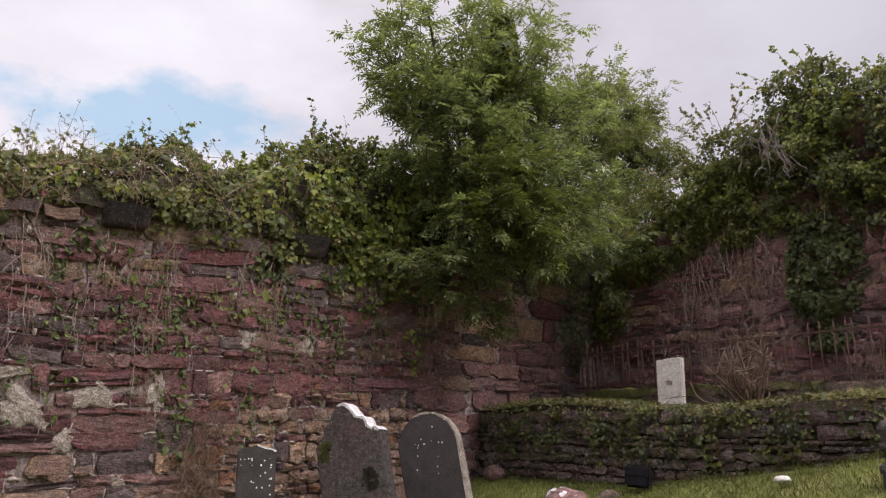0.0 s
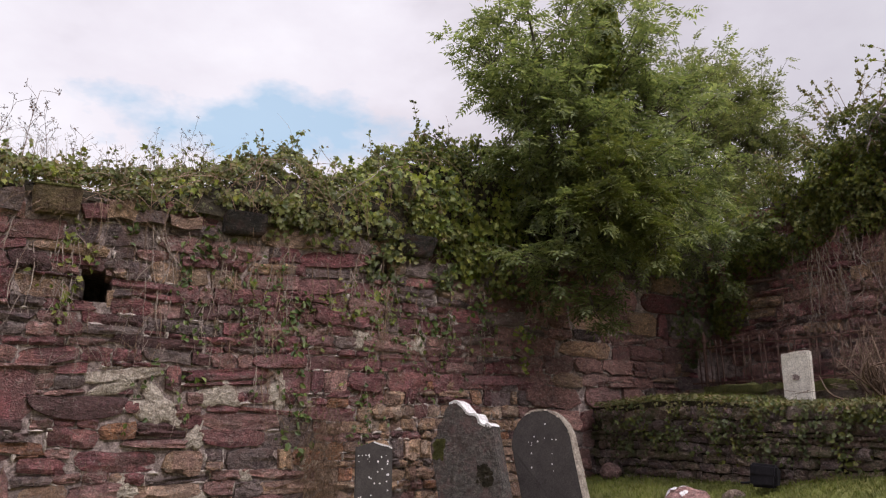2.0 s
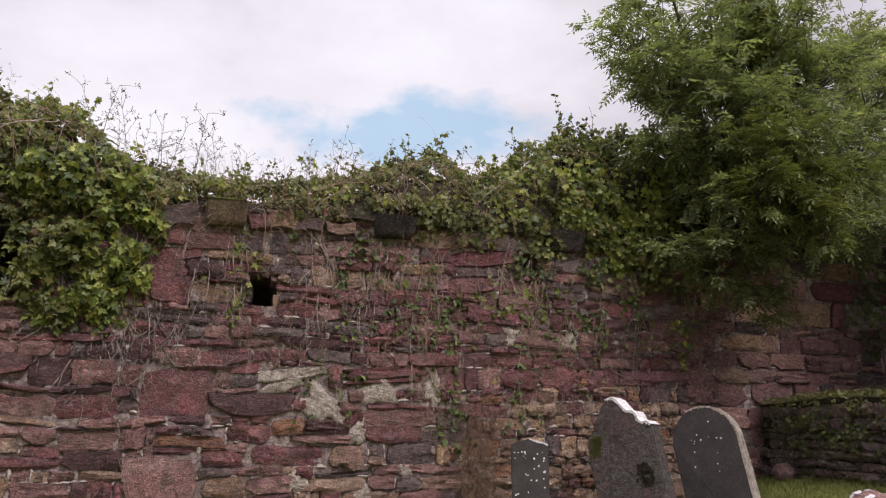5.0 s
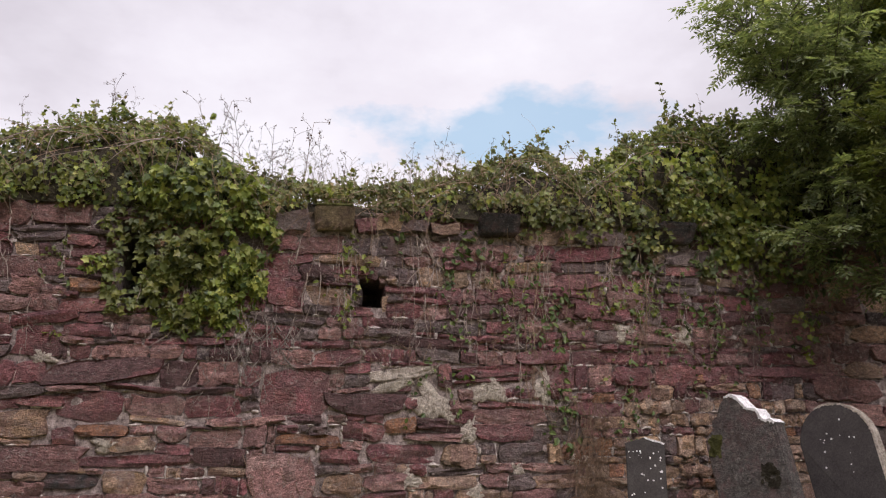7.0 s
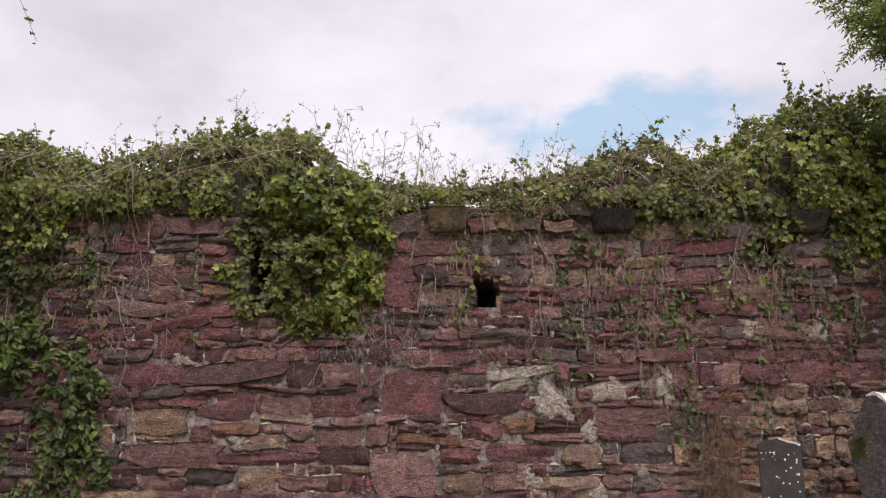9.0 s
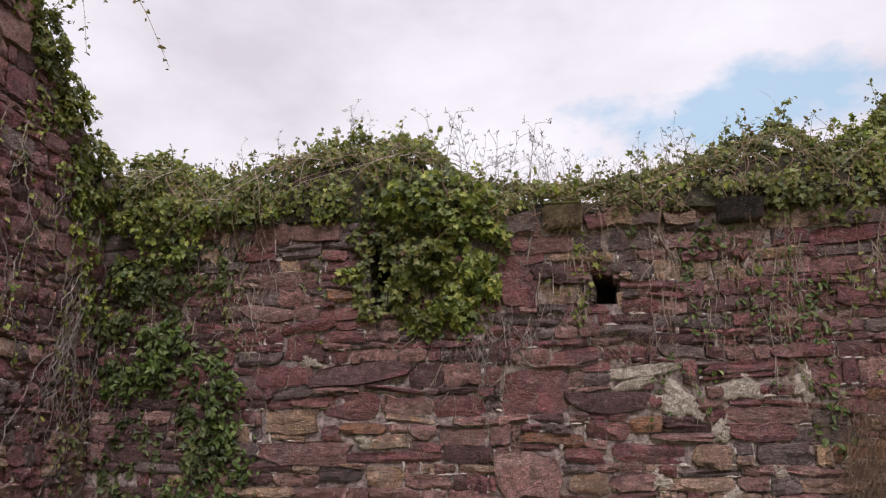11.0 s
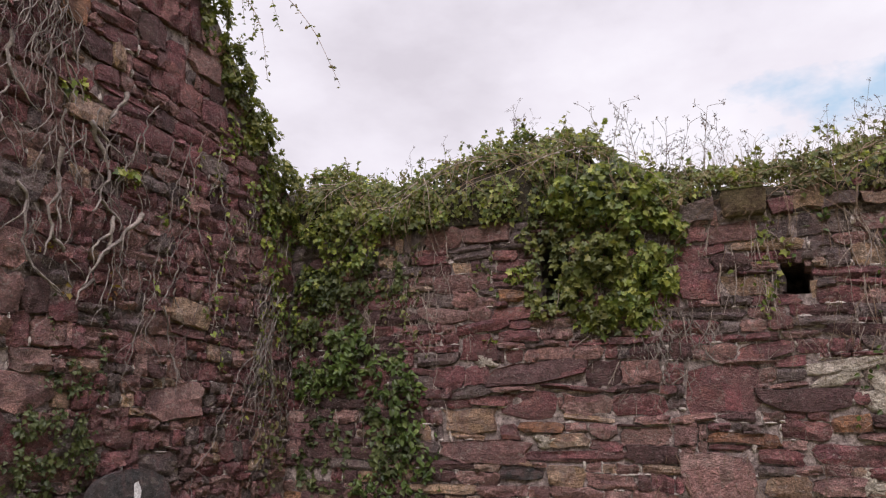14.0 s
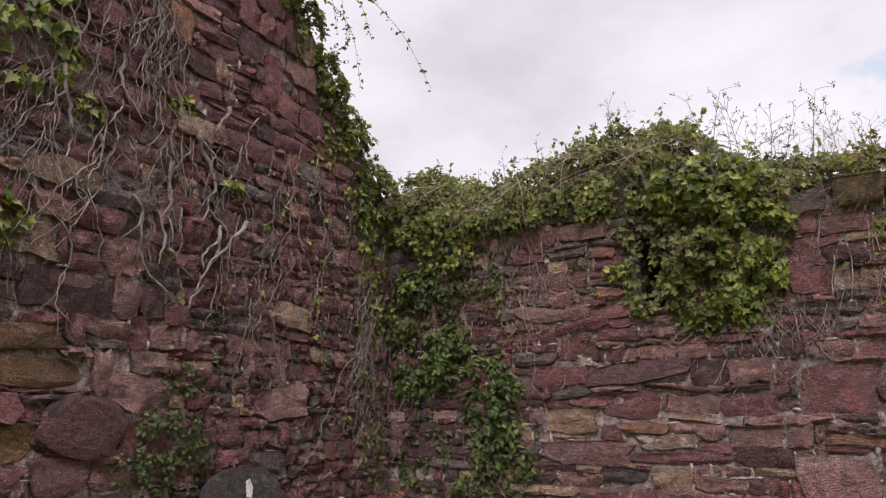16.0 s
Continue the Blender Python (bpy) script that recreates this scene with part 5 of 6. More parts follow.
def build_bank_top():
    n = 16000
    p = np.stack([r_v.uniform(BANK - 0.08, BANK + 1.25, n), r_v.uniform(1.4, 7.95, n)], 1)
    at = np.c_[p, BANK_TOP + 0.05 * np.sin(-p[:, 1] * 1.7) + r_v.uniform(-0.02, 0.06, n) + 0.05 * np.clip((p[:, 1] - 5) / 3, 0, 1)]
    nor = np.c_[r_v.normal(-0.3, 0.5, (n, 2)), np.ones(n)]
    tip = np.c_[r_v.normal(0, 1, (n, 2)), r_v.normal(-0.1, 0.3, n)]
    half = n // 2
    leaf_thing("bank_moss", "yellowed moss and low leaves on the bank", "ground cover", at[:half], nor[:half], tip[:half], r_v.uniform(0.03, 0.07, half), OVAL_SHAPE, IVY_DULL)
    leaf_thing("bank_grass", "tufts of grass and moss on the bank", "ground cover", at[half:], nor[half:], np.c_[r_v.normal(0, 0.7, (half, 2)), np.ones(half)], r_v.uniform(0.02, 0.06, half), BLADE, GRASS)


build_bank_top()
ivy_patch(FACE_B, [(-7.0, 1.76, 1.0, 0.09, 0.12), (-5.4, 1.76, 1.0, 0.09, 0.12), (-4.2, 1.74, 0.6, 0.09, 0.12), (-2.6, 1.78, 0.9, 0.06, 0.1)], 900, IVY_DULL, "yellowed moss and creepers on the bank's edge", (0.025, 0.06), OVAL_SHAPE)


def build_sprays(face, blobs, n, mat, label, seed, length=(0.15, 0.5), rise=0.5):
    """Leafy shoots that stand out of growth on a wall."""
    r = np.random.default_rng(seed)
    at, nor = sheet(face, blobs, n / sum(math.pi * q[2] * q[3] for q in blobs), r)
    lines, pts, nn, tt = [], [], [], []
    for p, q in zip(at, nor):
        L = r.uniform(*length)
        d = unit(q + np.array([r.normal(0, 0.4), r.normal(0, 0.4), r.uniform(-0.2, 2 * rise)]))
        ln = smooth_line([p - d * 0.05, p + d * L * 0.55, p + d * L + np.array([0, 0, -0.3 * L * r.random()])], 9)
        lines.append(ln)
        for k in r.integers(1, 9, int(6 + L * 24)):
            pts.append(ln[k] + r.normal(0, 0.015, 3))
            nn.append(r.normal(0, 0.6, 3) + (0, 0, 0.6))
            tt.append(r.normal(0, 0.7, 3) + d * 0.5 + (0, 0, -0.3))
    v, f = leaves(np.array(pts), np.array(nn), np.array(tt), r.uniform(0.03, 0.062, len(pts)), IVY_SHAPE)
    ob = thing("ivy_shoots", label, "ivy", data=mesh("ivy_shoots", v, f, mat), kind="stuff")
    v, f = tubes(lines, [(0.005, 0.002)] * len(lines), 3)
    part("stem", mesh("stem", v, f, BROWN, True), ob, kind="stuff")


build_sprays(FACE_E, [(-4.1, 5.7, 0.7, 0.6, 0.55), (-5.4, 5.1, 0.9, 0.4, 0.4), (-2.7, 5.15, 1.0, 0.5, 0.6), (-6.6, 4.7, 0.6, 0.4, 0.3)], 170, IVY, "leafy ivy shoots over the end wall", 401)
build_sprays(FACE_E, [(-5.3, 5.55, 0.5, 0.2, 0.3), (-6.0, 5.2, 0.4, 0.2, 0.3)], 34, IVY_DULL, "thin bramble sprays above the end wall", 404, (0.3, 0.75), 1.2)
build_sprays(FACE_E, [(-3.3, 5.0, 1.2, 0.8, 0.6), (-4.4, 4.6, 0.8, 0.4, 0.5)], 90, IVY_BRIGHT, "pale ivy shoots on the end wall", 402)
build_sprays(FACE_W, [(6.2, 5.75, 0.35, 0.4, 0.12), (7.05, 4.8, 0.3, 0.4, 0.12), (5.4, 6.7, 0.35, 0.4, 0.12)], 60, IVY, "ivy shoots on the broken edge of the tall wall", 403, (0.08, 0.22))

# ---- stems, roots and dry stalks ----
def hanging(face, count, u_range, z_top, length, r, out=0.05, sway=0.12, rad=(0.006, 0.003)):
    """Stems that wander down a wall, some of them forked."""
    m = np.array(face)
    lines, radii = [], []

    def run(u, y, z, L, q, depth):
        k = max(5, int(L / 0.055))
        head = r.normal(0, 0.35 + 0.6 * depth)
        p = [(u, y, z)]
        for _ in range(k):
            head = 0.86 * head + r.normal(0, sway * 1.9)
            a = math.atan(head)
            u, z = u + math.sin(a) * L / k, z - math.cos(a) * L / k * 0.95
            y = -out + 0.7 * (y + out) + r.normal(0, 0.012)
            p.append((u, min(y, -0.03), z))
            if depth < 2 and r.random() < 0.12:
                run(u, y, z, L * r.uniform(0.25, 0.6), q * 0.7, depth + 1)
        if face is FACE_N and any(HOLE[0] - 0.02 < a < HOLE[1] + 0.02 and HOLE[2] < c < HOLE[3] + 0.02 for a, _, c in p):
            return
        lines.append(np.array(p) @ m[:3, :3].T + m[:3, 3])
        radii.append((rad[0] * q, rad[1] * q))

    for _ in range(count):
        run(r.uniform(*u_range), -out - 0.05 * r.random(), r.uniform(*z_top), r.uniform(*length), r.uniform(0.5, 1.5), 0)
    return lines, radii


def stem_thing(name, label, lines, radii, mat, category="vine", sides=4):
    v, f = tubes(lines, radii, sides)
    thing(name, label, category, data=mesh(name, v, f, mat, True), kind="stuff")


r_s = np.random.default_rng(77)
for row in LATE_TRAILS:
    build_trails(*row)
L1, R1 = [], []
for cnt, ur, zt, ln in ((20, (-1.1, 0.2), (2.6, 3.9), (0.5, 1.5)), (14, (0.4, 2.4), (3.2, 3.95), (0.8, 2.2)), (14, (2.4, 6.0), (3.0, 3.9), (0.6, 2.0)), (36, (-4.9, -2.7), (2.7, 3.9), (0.4, 1.5)), (8, (-1.8, -1.0), (3.0, 3.6), (0.5, 1.0))):
    a, b = hanging(FACE_N, cnt, ur, zt, ln, r_s, 0.05, 0.07, (0.0048, 0.0022))
    L1 += a
    R1 += b
stem_thing("dry_vine", "thin dry ivy stems hanging over the stones", L1, R1, STEM)
a, b = hanging(FACE_N, 34, (0.45, 5.2), (3.2, 3.95), (0.9, 2.3), np.random.default_rng(510), 0.06, 0.04, (0.0042, 0.0022))
stem_thing("bramble_canes", "long bare reddish-brown bramble canes hanging down the wall", a, b, BROWN, "bramble")
a, b = hanging(FACE_N, 44, (-0.95, -0.2), (2.2, 2.75), (0.25, 0.75), r_s, 0.05, 0.22, (0.006, 0.002))
stem_thing("dead_ivy", "tangle of pale dead ivy roots on the wall", a, b, TWIG)
a, b = hanging(FACE_N, 130, (2.80, 3.22), (0.9, 1.9), (0.25, 0.9), r_s, 0.09, 0.10, (0.0032, 0.0012))
stem_thing("dry_grass", "clump of dry brown grass hanging on the wall", a, b, BROWN, "dry grass", 3)
a, b = hanging(FACE_N, 50, (-0.8, 0.9), (0.9, 1.3), (0.4, 0.8), r_s, 0.06, 0.10, (0.003, 0.0015))
stem_thing("dry_grass", "thin dry grass at the wall foot", a, b, BROWN, "dry grass", 3)

L2, R2 = [], []
for cnt, ur, zt, ln, rad in ((34, (3.1, 4.2), (3.8, 6.8), (0.7, 2.0), (0.0075, 0.0025)), (16, (2.6, 3.3), (3.2, 5.5), (0.5, 1.5), (0.006, 0.002)), (26, (4.0, 5.3), (2.9, 4.4), (0.3, 0.9), (0.006, 0.0025)), (26, (5.2, 7.7), (2.6, 4.6), (0.4, 1.1), (0.006, 0.003)), (20, (7.1, 7.85), (2.4, 3.2), (0.8, 1.8), (0.005, 0.003))):
    a, b = hanging(FACE_W, cnt, ur, zt, ln, r_s, 0.08, 0.15, rad)
    L2 += a
    R2 += b
stem_thing("dead_ivy", "mass of grey dead ivy stems clinging to the tall wall", L2, R2, TWIG, sides=5)
L2, R2 = hanging(FACE_W, 11, (3.1, 5.5), (3.2, 4.6), (0.4, 1.0), r_s, 0.09, 0.24, (0.018, 0.005))
stem_thing("ivy_root", "thick bleached ivy roots with cut ends", L2, R2, TWIG, "root", 6)
L3, R3 = hanging(FACE_E, 75, (-6.6, -4.8), (3.6, 4.5), (0.4, 1.4), r_s, 0.07, 0.07, (0.006, 0.0025))
a, b = hanging(FACE_E, 26, (-3.8, -2.0), (3.4, 4.3), (0.4, 1.0), r_s, 0.2, 0.2, (0.008, 0.003))
stem_thing("dead_ivy", "pale dead ivy stems hanging on the end wall", L3[::2] + a[::2], R3[::2] + b[::2], STEM)
stem_thing("dead_ivy", "brown dead ivy stems hanging on the end wall", L3[1::2] + a[1::2], R3[1::2] + b[1::2], BROWN)
L3, R3 = hanging(FACE_E, 13, (-4.75, -4.2), (5.0, 5.45), (0.35, 0.7), r_s, 0.62, 0.2, (0.011, 0.005))
stem_thing("bare_branches", "bleached bare branches in the ivy", L3, R3, TWIG, "branches", 5)


def build_dead_shrub(at, count, height, spread):
    root = thing("dead_shrub", "dry brown leafless shrub on the bank", "shrub", at)
    lines, radii = [], []
    c = np.array(at)
    for _ in range(count):
        d = np.array([r_s.normal(0, spread), r_s.normal(0, spread), height * r_s.uniform(0.4, 1.0)])
        p0 = c + r_s.normal(0, 0.06, 3) * (1, 1, 0)
        p1 = p0 + d * (0.55, 0.55, 0.5) + r_s.normal(0, 0.08, 3)
        p2 = p0 + d
        lines.append(smooth_line([p0, p1, p2], 9))
        radii.append((0.014, 0.006))
        for _ in range(3):
            s = r_s.uniform(0.4, 0.9)
            q = p0 + d * s
            e = q + d * 0.25 + r_s.normal(0, 0.13, 3)
            lines.append(smooth_line([q, q + d * 0.12 + r_s.normal(0, 0.06, 3), e], 6))
            radii.append((0.005, 0.002))
            for _ in range(2):
                lines.append([q + (e - q) * 0.6, q + (e - q) * 0.8 + r_s.normal(0, 0.03, 3), e + r_s.normal(0, 0.08, 3)])
                radii.append((0.003, 0.0015))
    v, f = tubes(lines, radii, 4)
    part("twig", mesh("twig", v, f, WEED, True), root, kind="stuff")


build_dead_shrub((7.3, 4.20, 1.78), 38, 0.66, 0.22)
a, b = hanging(FACE_E, 150, (-4.0, -2.0), (2.1, 2.7), (0.3, 0.6), r_s, 0.25, 0.15, (0.005, 0.002))
stem_thing("dry_bramble", "brown dried bracken behind the railing", a, b, BROWN, "dry bracken")


# dry umbels and grasses standing on the wall top
def build_weed(seed):
    r = np.random.default_rng(seed)
    lines, radii = [], []
    h = r.uniform(0.4, 0.78)
    lean = r.normal(0, 0.07, 2)
    stem = smooth_line([(0, 0, 0), (lean[0] * 0.4, lean[1] * 0.4, h * 0.5), (lean[0], lean[1], h)], 9)
    lines.append(stem)
    radii.append((0.0045, 0.002))
    heads = []
    for s in np.r_[r.uniform(0.45, 0.95, r.integers(3, 7)), 1.0]:
        b0 = stem[int(s * 8)]
        e = b0 + np.array([r.normal(0, 0.08), r.normal(0, 0.06), r.uniform(0.05, 0.14)])
        lines.append(smooth_line([b0, (b0 + e) / 2 + (0, 0, 0.01), e], 5))
        radii.append((0.0028, 0.0015))
        for _ in range(9):
            q = e + np.array([r.normal(0, 0.02), r.normal(0, 0.02), r.normal(0.01, 0.02)])
            lines.append([e, (e + q) / 2, q])
            radii.append((0.0012, 0.0012))
            heads.append(q)
    v, f = tubes(lines, radii, 3)
    hv, hf = leaves(np.array(heads), r.normal(0, 1, (len(heads), 3)), r.normal(0, 1, (len(heads), 3)), r.uniform(0.012, 0.022, len(heads)), OVAL_SHAPE)
    root = thing("dry_weed", "dry brown umbel stalk standing on the wall top", "weed", (0, 0, 0), "weeds along the wall top")
    part("stalk", mesh("stalk", v, f, WEED, True), root)
    part("seed_head", mesh("seed_head", hv, hf, WEED), root, kind="stuff", on="stalk")
    return root


weeds = [build_weed(200 + i) for i in range(6)]
spots_x = [-0.95, -0.85, -0.70, -0.50, -0.42, -0.15, -0.05, 0.10, 0.30, 0.38, 0.60, 0.95, 1.05, 1.30, 1.60, 1.70, 2.10, -2.20, -2.30, -2.05, -3.10, -3.56, -1.2, -1.1] + list(r_s.uniform(-1.0, 1.6, 8))
for i, x in enumerate(spots_x):
    x = float(np.clip(x, -3.7, 3.0))
    if i < 6:
        ob = weeds[i]
    else:
        ob = copy_thing(weeds[i % 6], Matrix())
    s = float(r_s.uniform(0.65, 1.2)) * (0.7 if x < -1.4 else 0.75 if x > 0.5 else 1.0)
    ob.matrix_basis = Matrix.Translation((x, NORTH + float(r_s.uniform(0.05, 0.5)), float(crest(x)) - 0.16)) @ Matrix.Rotation(float(r_s.uniform(0, 6)), 4, "Z") @ Matrix.Scale(s, 4)
lines, radii = [], []
for _ in range(150):
    x = float(r_s.normal(0.5, 1.1))
    z = float(crest(x)) - 0.12
    y = NORTH + r_s.uniform(0.0, 0.6)
    h = r_s.uniform(0.12, 0.46)
    lines.append(smooth_line([(x, y, z), (x + r_s.normal(0, 0.04), y, z + h * 0.6), (x + r_s.normal(0, 0.14), y, z + h)], 7))
    radii.append((0.0028, 0.001))
stem_thing("dry_grass", "pale dry grass stalks standing on the wall top", lines, radii, STEM, "dry grass", 3)


def leafy_shoot(name, label, points, leaf_size, mat, count, rad=(0.006, 0.002), droopy=0.0):
    p = smooth_line(points, 24)
    v, f = tubes([p], [rad], 4)
    root = thing(name, label, "shoot", points[0])
    part("stem", mesh("stem", v, f, BROWN, True), root)
    idx = r_s.integers(2, 24, count)
    at = p[idx] + r_s.normal(0, 0.015, (count, 3))
    tip = np.c_[r_s.normal(0, 1, (count, 2)), r_s.normal(0.2 - droopy, 0.5, count)]
    v, f = leaves(at, r_s.normal(0, 1, (count, 3)) + (0, -0.5, 0.5), tip, r_s.uniform(0.6, 1.2, count) * leaf_size, OVAL_SHAPE)
    part("leaves", mesh("leaves", v, f, mat), root, kind="stuff")


leafy_shoot("ivy_shoot", "upright leafy shoot above the wall", [(4.35, 8.3, 4.95), (4.38, 8.3, 5.4), (4.30, 8.3, 5.85)], 0.06, IVY, 46)
leafy_shoot("ivy_shoot", "short upright shoot above the wall", [(3.72, 8.3, 4.7), (3.7, 8.3, 5.0), (3.66, 8.3, 5.25)], 0.05, IVY, 22)
leafy_shoot("ivy_shoot", "short upright shoot above the wall", [(2.3, 8.3, 4.5), (2.26, 8.3, 4.75), (2.2, 8.3, 4.98)], 0.05, IVY, 18)
leafy_shoot("ivy_shoot", "thin arching shoot above the wall", [(3.35, 8.3, 4.4), (3.2, 8.3, 4.7), (3.0, 8.3, 4.92)], 0.05, IVY, 10)
leafy_shoot("bramble_shoot", "long thin bramble shoot arching out from the tall wall", [(-5.3, 6.0, 6.5), (-4.62, 6.2, 6.42), (-4.08, 6.4, 5.85), (-3.70, 6.5, 5.07)], 0.055, IVY_DULL, 58, (0.006, 0.002), 0.6)
leafy_shoot("bramble_shoot", "looping bramble spray hanging beside the broken edge", [(-5.25, 6.1, 6.5), (-4.85, 6.2, 6.25), (-4.55, 6.2, 5.8), (-4.45, 6.25, 5.15)], 0.05, IVY_DULL, 46, (0.005, 0.002), 0.4)
leafy_shoot("bramble_shoot", "bramble spray with bare tip over the broken edge", [(-5.25, 6.1, 6.75), (-4.8, 6.2, 6.6), (-4.45, 6.2, 6.15), (-4.32, 6.25, 5.7)], 0.05, IVY, 44, (0.004, 0.0015), 0.4)
for dx, dz in ((0.05, 0.1), (-0.1, 0.25)):
    leafy_shoot("bramble_shoot", "leafy bramble sprays hanging over the broken edge", [(-5.25, 6.1, 6.55 + dz), (-4.85 + dx, 6.2, 6.35 + dz), (-4.72 + dx, 6.2, 5.95 + dz), (-4.70 + dx, 6.25, 5.65 + dz)], 0.05, IVY, 34, (0.004, 0.002), 0.6)


# ---- trees ----
def pinnate(at, axis, length, r, pairs=4):
    """Compound leaves: leaflets in pairs along a drooping stalk and one at its end."""
    n = len(at)
    axis = unit(axis)
    side = unit(np.cross(axis, np.tile([0.0, 0, 1], (n, 1)) + r.normal(0, 0.25, (n, 3))))
    up = np.cross(side, axis)
    ps, ns, ts, ss = [], [], [], []
    for k in range(pairs):
        s = 0.3 + 0.62 * k / pairs
        for sg in (-1, 1):
            ps.append(at + axis * (length * s)[:, None] - np.array([0, 0, 1]) * (length * s * s * 0.25)[:, None])
            ts.append(side * sg * 0.95 + axis * 0.42 + r.normal(0, 0.12, (n, 3)) + np.array([0, 0, -0.25]))
            ns.append(up + r.normal(0, 0.25, (n, 3)))
            ss.append(length * 0.37)
    ps.append(at + axis * (length * 0.92)[:, None] - np.array([0, 0, 1]) * (length * 0.2)[:, None])
    ts.append(axis + np.array([0, 0, -0.35]))
    ns.append(up)
    ss.append(length * 0.37)
    return np.concatenate(ps), np.concatenate(ns), np.concatenate(ts), np.concatenate(ss)


def build_tree(label, base, fork, clumps, seed, mat, twigs=46, per=9, size=(0.16, 0.28), rad=0.13):
    r = np.random.default_rng(seed)
    root = thing("tree", label, "tree", base)
    b, fk = np.array(base, float), np.array(fork, float)
    v, f = tubes([smooth_line([b - (0, 0, 0.1), (b + fk) / 2 + (0.05, 0.03, 0), fk], 12)], [(rad, rad * 0.6)], 9)
    part("trunk", mesh("trunk", v, f, BARK, True), root)
    at, ax, lines, radii = [], [], [], []
    for cx, cy, cz, cr in clumps:
        c = np.array([cx, cy, cz])
        mid = fk + (c - fk) * 0.5 + np.array([0, 0, 0.12 * np.linalg.norm(c - fk)])
        v, f = tubes([smooth_line([fk - (0, 0, 0.1), mid, c], 10)], [(rad * 0.42, 0.012)], 6)
        part("limb", mesh("limb", v, f, BARK, True), root)
        for _ in range(int(twigs * cr * cr * (0.34 if cz > 6.0 and rad < 0.15 else (0.62 if cz > 8 else 1.0)))):
            d = r.normal(0, 1, 3)
            d /= np.linalg.norm(d)
            d[2] = abs(d[2]) * 0.9 if r.random() < 0.6 else d[2] * 0.8
            L = cr * r.uniform(0.55, 1.0)
            if r.random() < 0.22:
                L = cr * r.uniform(1.05, 1.45)
                d[2] = abs(d[2]) * 0.8 + (0.25 if cz > 5.4 else 0.0)
            s0 = c + d * cr * 0.15
            e = c + d * L + np.array([0, 0, 0.14 * cr if d[2] > 0 else -0.1 * cr])
            ln = smooth_line([s0, (s0 + e) / 2 + r.normal(0, 0.05, 3) * cr, e], 8)
            lines.append(ln)
            radii.append((0.009, 0.003))
            for q in r.uniform(0.3, 1.0, per):
                k = min(6, int(q * 7))
                t = ln[k] + (ln[k + 1] - ln[k]) * (q * 7 - int(q * 7))
                at.append(t)
                ax.append(d * (0.75, 0.75, 0.55) + r.normal(0, 0.6, 3) * (1, 1, 0.8) + (0, 0, 0.06 if cz > 5.4 else -0.08))
    at, ax = np.array(at), np.array(ax)
    p, n, t, s = pinnate(at, ax, r.uniform(*size, len(at)), r)
    v, f = leaves(p, n, t, s, LEAFLET)
    part("crown", mesh("crown", v, f, mat), root, kind="stuff")
    v, f = tubes(lines, radii, 3)
    part("twig", mesh("twig", v, f, BARK, True), root, kind="stuff")
    return root


tree_a = build_tree("young ash tree with feathery green leaves in the wall corner", (7.4, 9.2, 0.0), (7.2, 8.8, 4.4),
                    [(5.3, 7.2, 6.15, 0.95), (6.1, 7.3, 6.9, 0.95), (7.1, 7.5, 7.15, 0.85), (6.6, 7.2, 5.9, 1.1), (5.75, 7.0, 5.1, 0.85), (7.6, 7.3, 5.9, 1.05), (6.7, 7.0, 4.6, 1.05),
                     (7.9, 7.1, 4.7, 0.95), (5.9, 6.9, 4.1, 0.7), (5.75, 7.1, 3.45, 0.6), (6.25, 7.1, 2.95, 0.45), (7.1, 7.05, 3.95, 0.7), (8.4, 7.2, 6.1, 0.7), (8.5, 7.1, 4.0, 0.75), (6.4, 7.0, 3.6, 0.5), (5.35, 7.3, 5.45, 0.75), (6.1, 7.7, 5.6, 0.9), (5.7, 7.5, 4.7, 0.8), (7.9, 7.8, 6.55, 0.7), (4.88, 7.2, 5.95, 0.58), (5.0, 7.2, 6.6, 0.58), (5.4, 7.2, 7.1, 0.55), (7.0, 8.2, 4.9, 0.9), (7.9, 8.2, 5.5, 0.9), (6.2, 8.0, 6.3, 0.8)], 301, ASH, 56, 12, (0.17, 0.27))
tree_b = build_tree("yellowing ash sapling against the wall", (6.3, 9.2, 0.0), (6.3, 8.7, 4.3), [(6.1, 6.5, 4.55, 0.5), (6.5, 6.4, 4.2, 0.5), (5.95, 6.5, 4.05, 0.4), (6.6, 6.3, 3.75, 0.4)], 302, ASH_YELLOW, 130, 11, (0.15, 0.25), 0.05)
tree_c = build_tree("broad ash tree standing behind the ruined corner", (12.6, 9.8, 0.0), (12.4, 9.7, 5.0),
                    [(11.2, 9.6, 8.0, 1.0), (12.4, 9.7, 8.1, 0.9), (13.4, 9.8, 8.05, 1.0), (11.2, 9.5, 6.9, 1.1), (12.6, 9.6, 7.2, 1.1), (13.7, 9.6, 7.0, 1.0), (11.6, 9.4, 5.6, 1.0), (13.0, 9.5, 5.6, 1.1), (14.2, 9.4, 5.6, 0.9), (10.6, 9.2, 5.2, 0.9), (12.0, 9.3, 4.5, 0.9)], 303, ASH_FAR, 62, 12, (0.18, 0.28), 0.2)


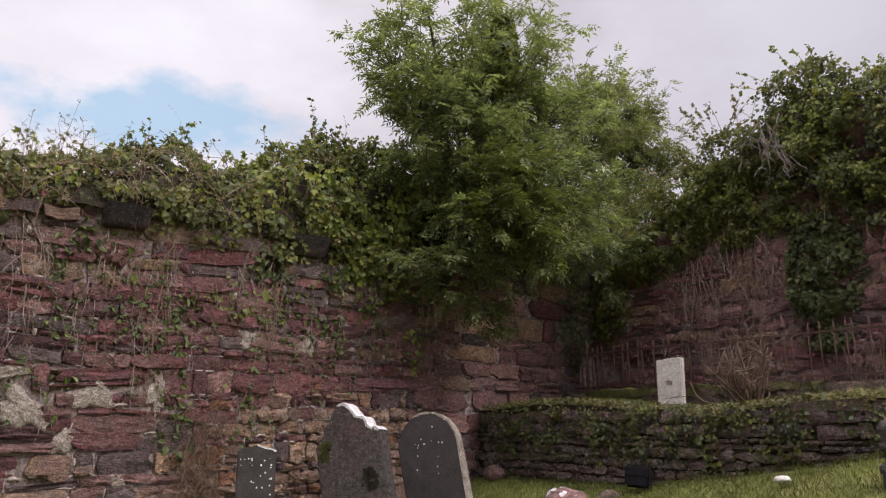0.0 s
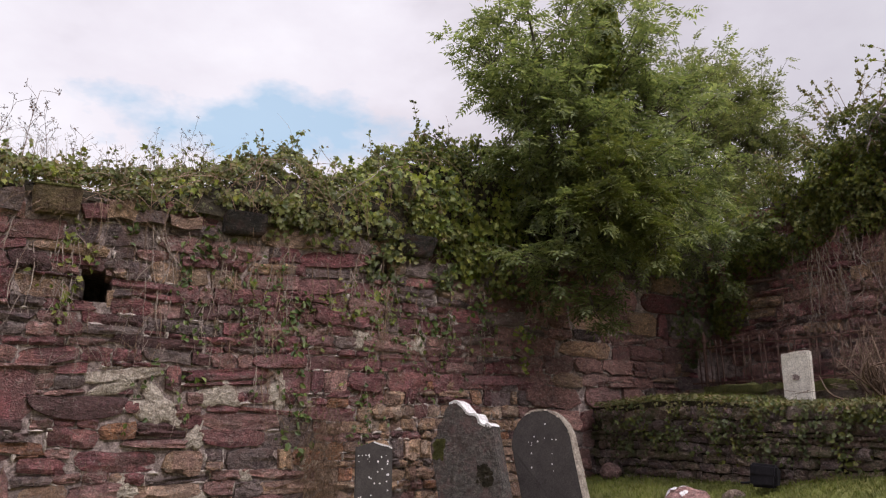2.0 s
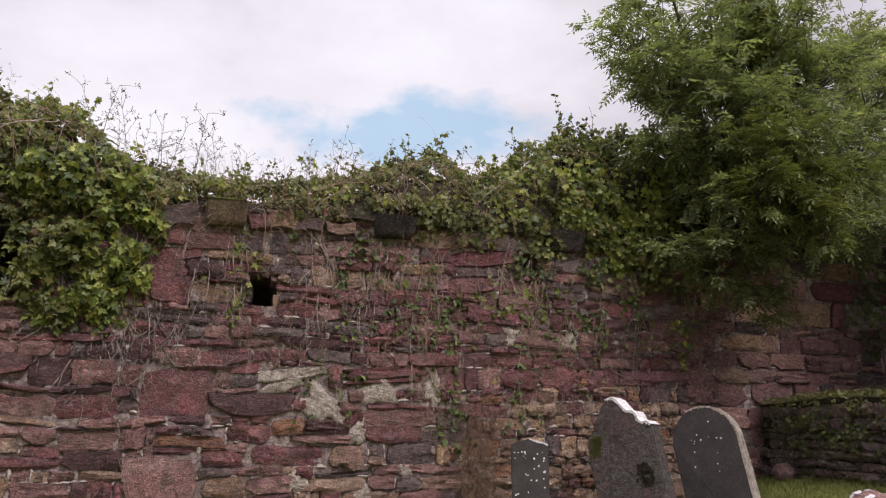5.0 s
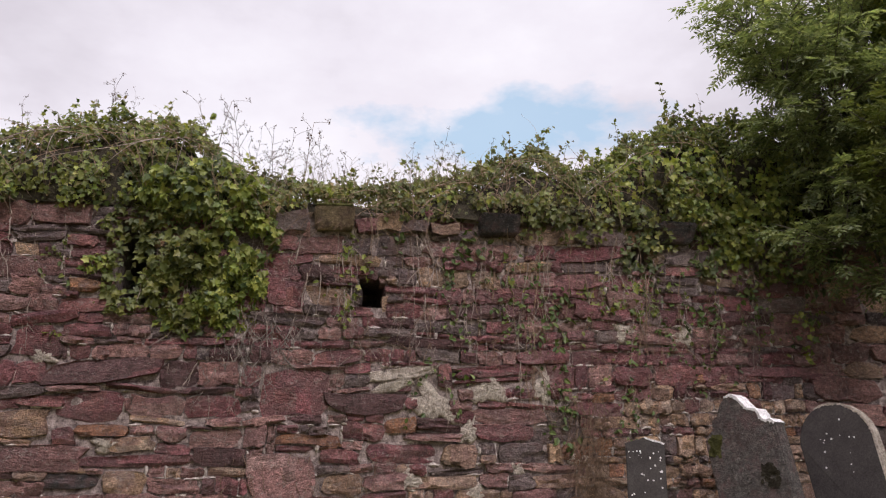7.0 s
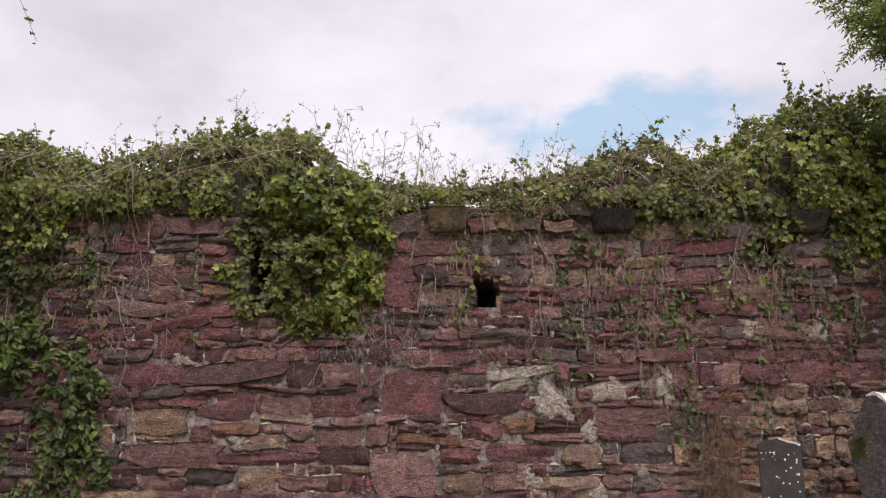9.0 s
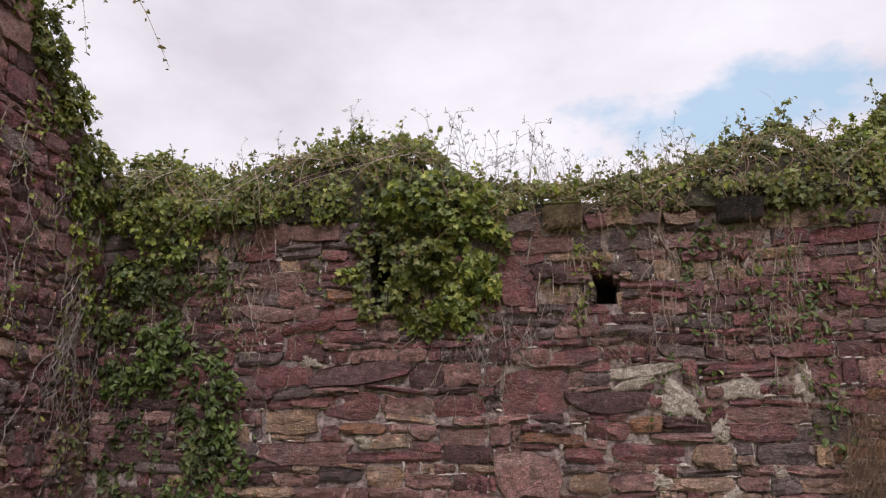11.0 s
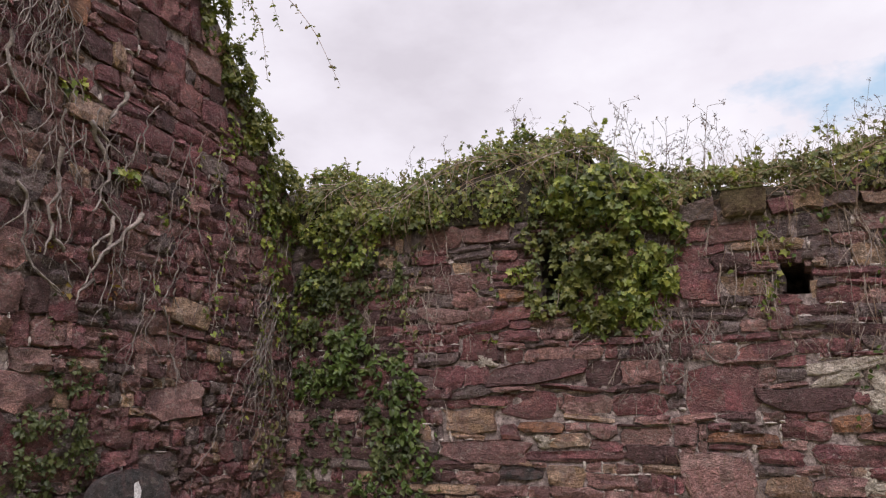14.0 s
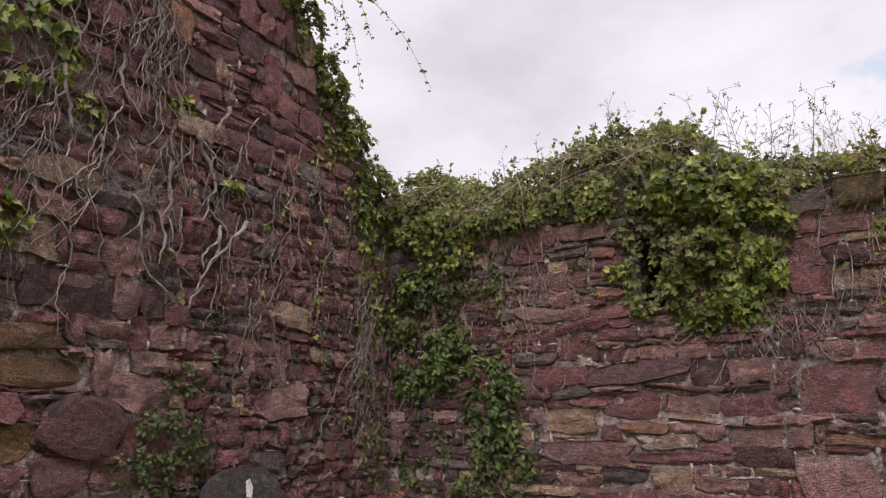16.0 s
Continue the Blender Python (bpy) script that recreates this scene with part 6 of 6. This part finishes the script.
def build_ivy_column():
    """A tall ivy-clad column, built on a bark stem of the ash."""
    n = 3600
    z = r_v.uniform(4.8, 7.2, n)
    a = r_v.uniform(0, 2 * np.pi, n)
    rad = 0.17 * np.sqrt(r_v.random(n)) + 0.03 + 0.03 * np.sin(z * 5)
    x0 = 6.52
    at = np.stack([x0 + rad * np.cos(a), 6.92 + rad * np.sin(a), z], 1)
    nor = np.stack([np.cos(a), np.sin(a), 0.4 + 0 * a], 1) + r_v.normal(0, 0.3, (n, 3))
    v, f = leaves(at, nor, droop(n, r_v), r_v.uniform(0.05, 0.09, n), IVY_SHAPE)
    part("ivy", mesh("ivy", v, f, IVY_BRIGHT), tree_a, "ivy round a tall column by the ash crown", kind="stuff")
    # made-up bark stem that carries the column's ivy
    v, f = tubes([smooth_line([(7.2, 8.8, 4.2), (6.7, 7.4, 4.9), (6.52, 6.92, 7.1)], 10)], [(0.08, 0.03)], 7)
    part("leader", mesh("leader", v, f, BARK, True), tree_a)


build_ivy_column()

# ---- the stones of the walls ----
lime_flecks(wall_n, FACE_N, rows, 0.7, 601, lambda u, z: z > 0.7)
lime_flecks(wall_w, FACE_W, rows_w, 0.30, 602, lambda u, z: 0.8 < z < 7)
lime_flecks(wall_e, FACE_E, rows_e, 0.45, 603, lambda u, z: True)
# loose stones that narrow the small hole
for lo, hi, mat, seed in (((0.47, 7.98, 3.08), (0.68, 8.3, 3.19), RED, 3), ((0.75, 7.96, 2.74), (0.86, 8.35, 2.88), TAN, 5), ((0.42, 7.97, 2.83), (0.52, 8.3, 2.98), GREY, 8), ((0.72, 7.98, 3.02), (0.84, 8.3, 3.15), PINK, 12)):
    part("stone", bevelled_box("stone", lo, hi, mat, 0.02, 0.05, 3, seed), wall_n)
# loose rubble under the growth beside the corbel
for k, (a, b, c, d, mat) in enumerate([(0.66, 0.93, 3.62, 3.82, TAN), (0.90, 1.24, 3.60, 3.70, GREY), (1.27, 1.58, 3.60, 3.72, TAN), (0.45, 0.66, 3.58, 3.70, RED), (-0.42, -0.10, 3.58, 3.78, GREY), (-0.62, -0.44, 3.62, 3.80, TAN)]):
    part("stone", bevelled_box("stone", (a, 7.88, c), (b, 8.15, d), mat, 0.02, 0.06, 3, 31 + k), wall_n)
for job in LAYING:
    lay_stones(*job)
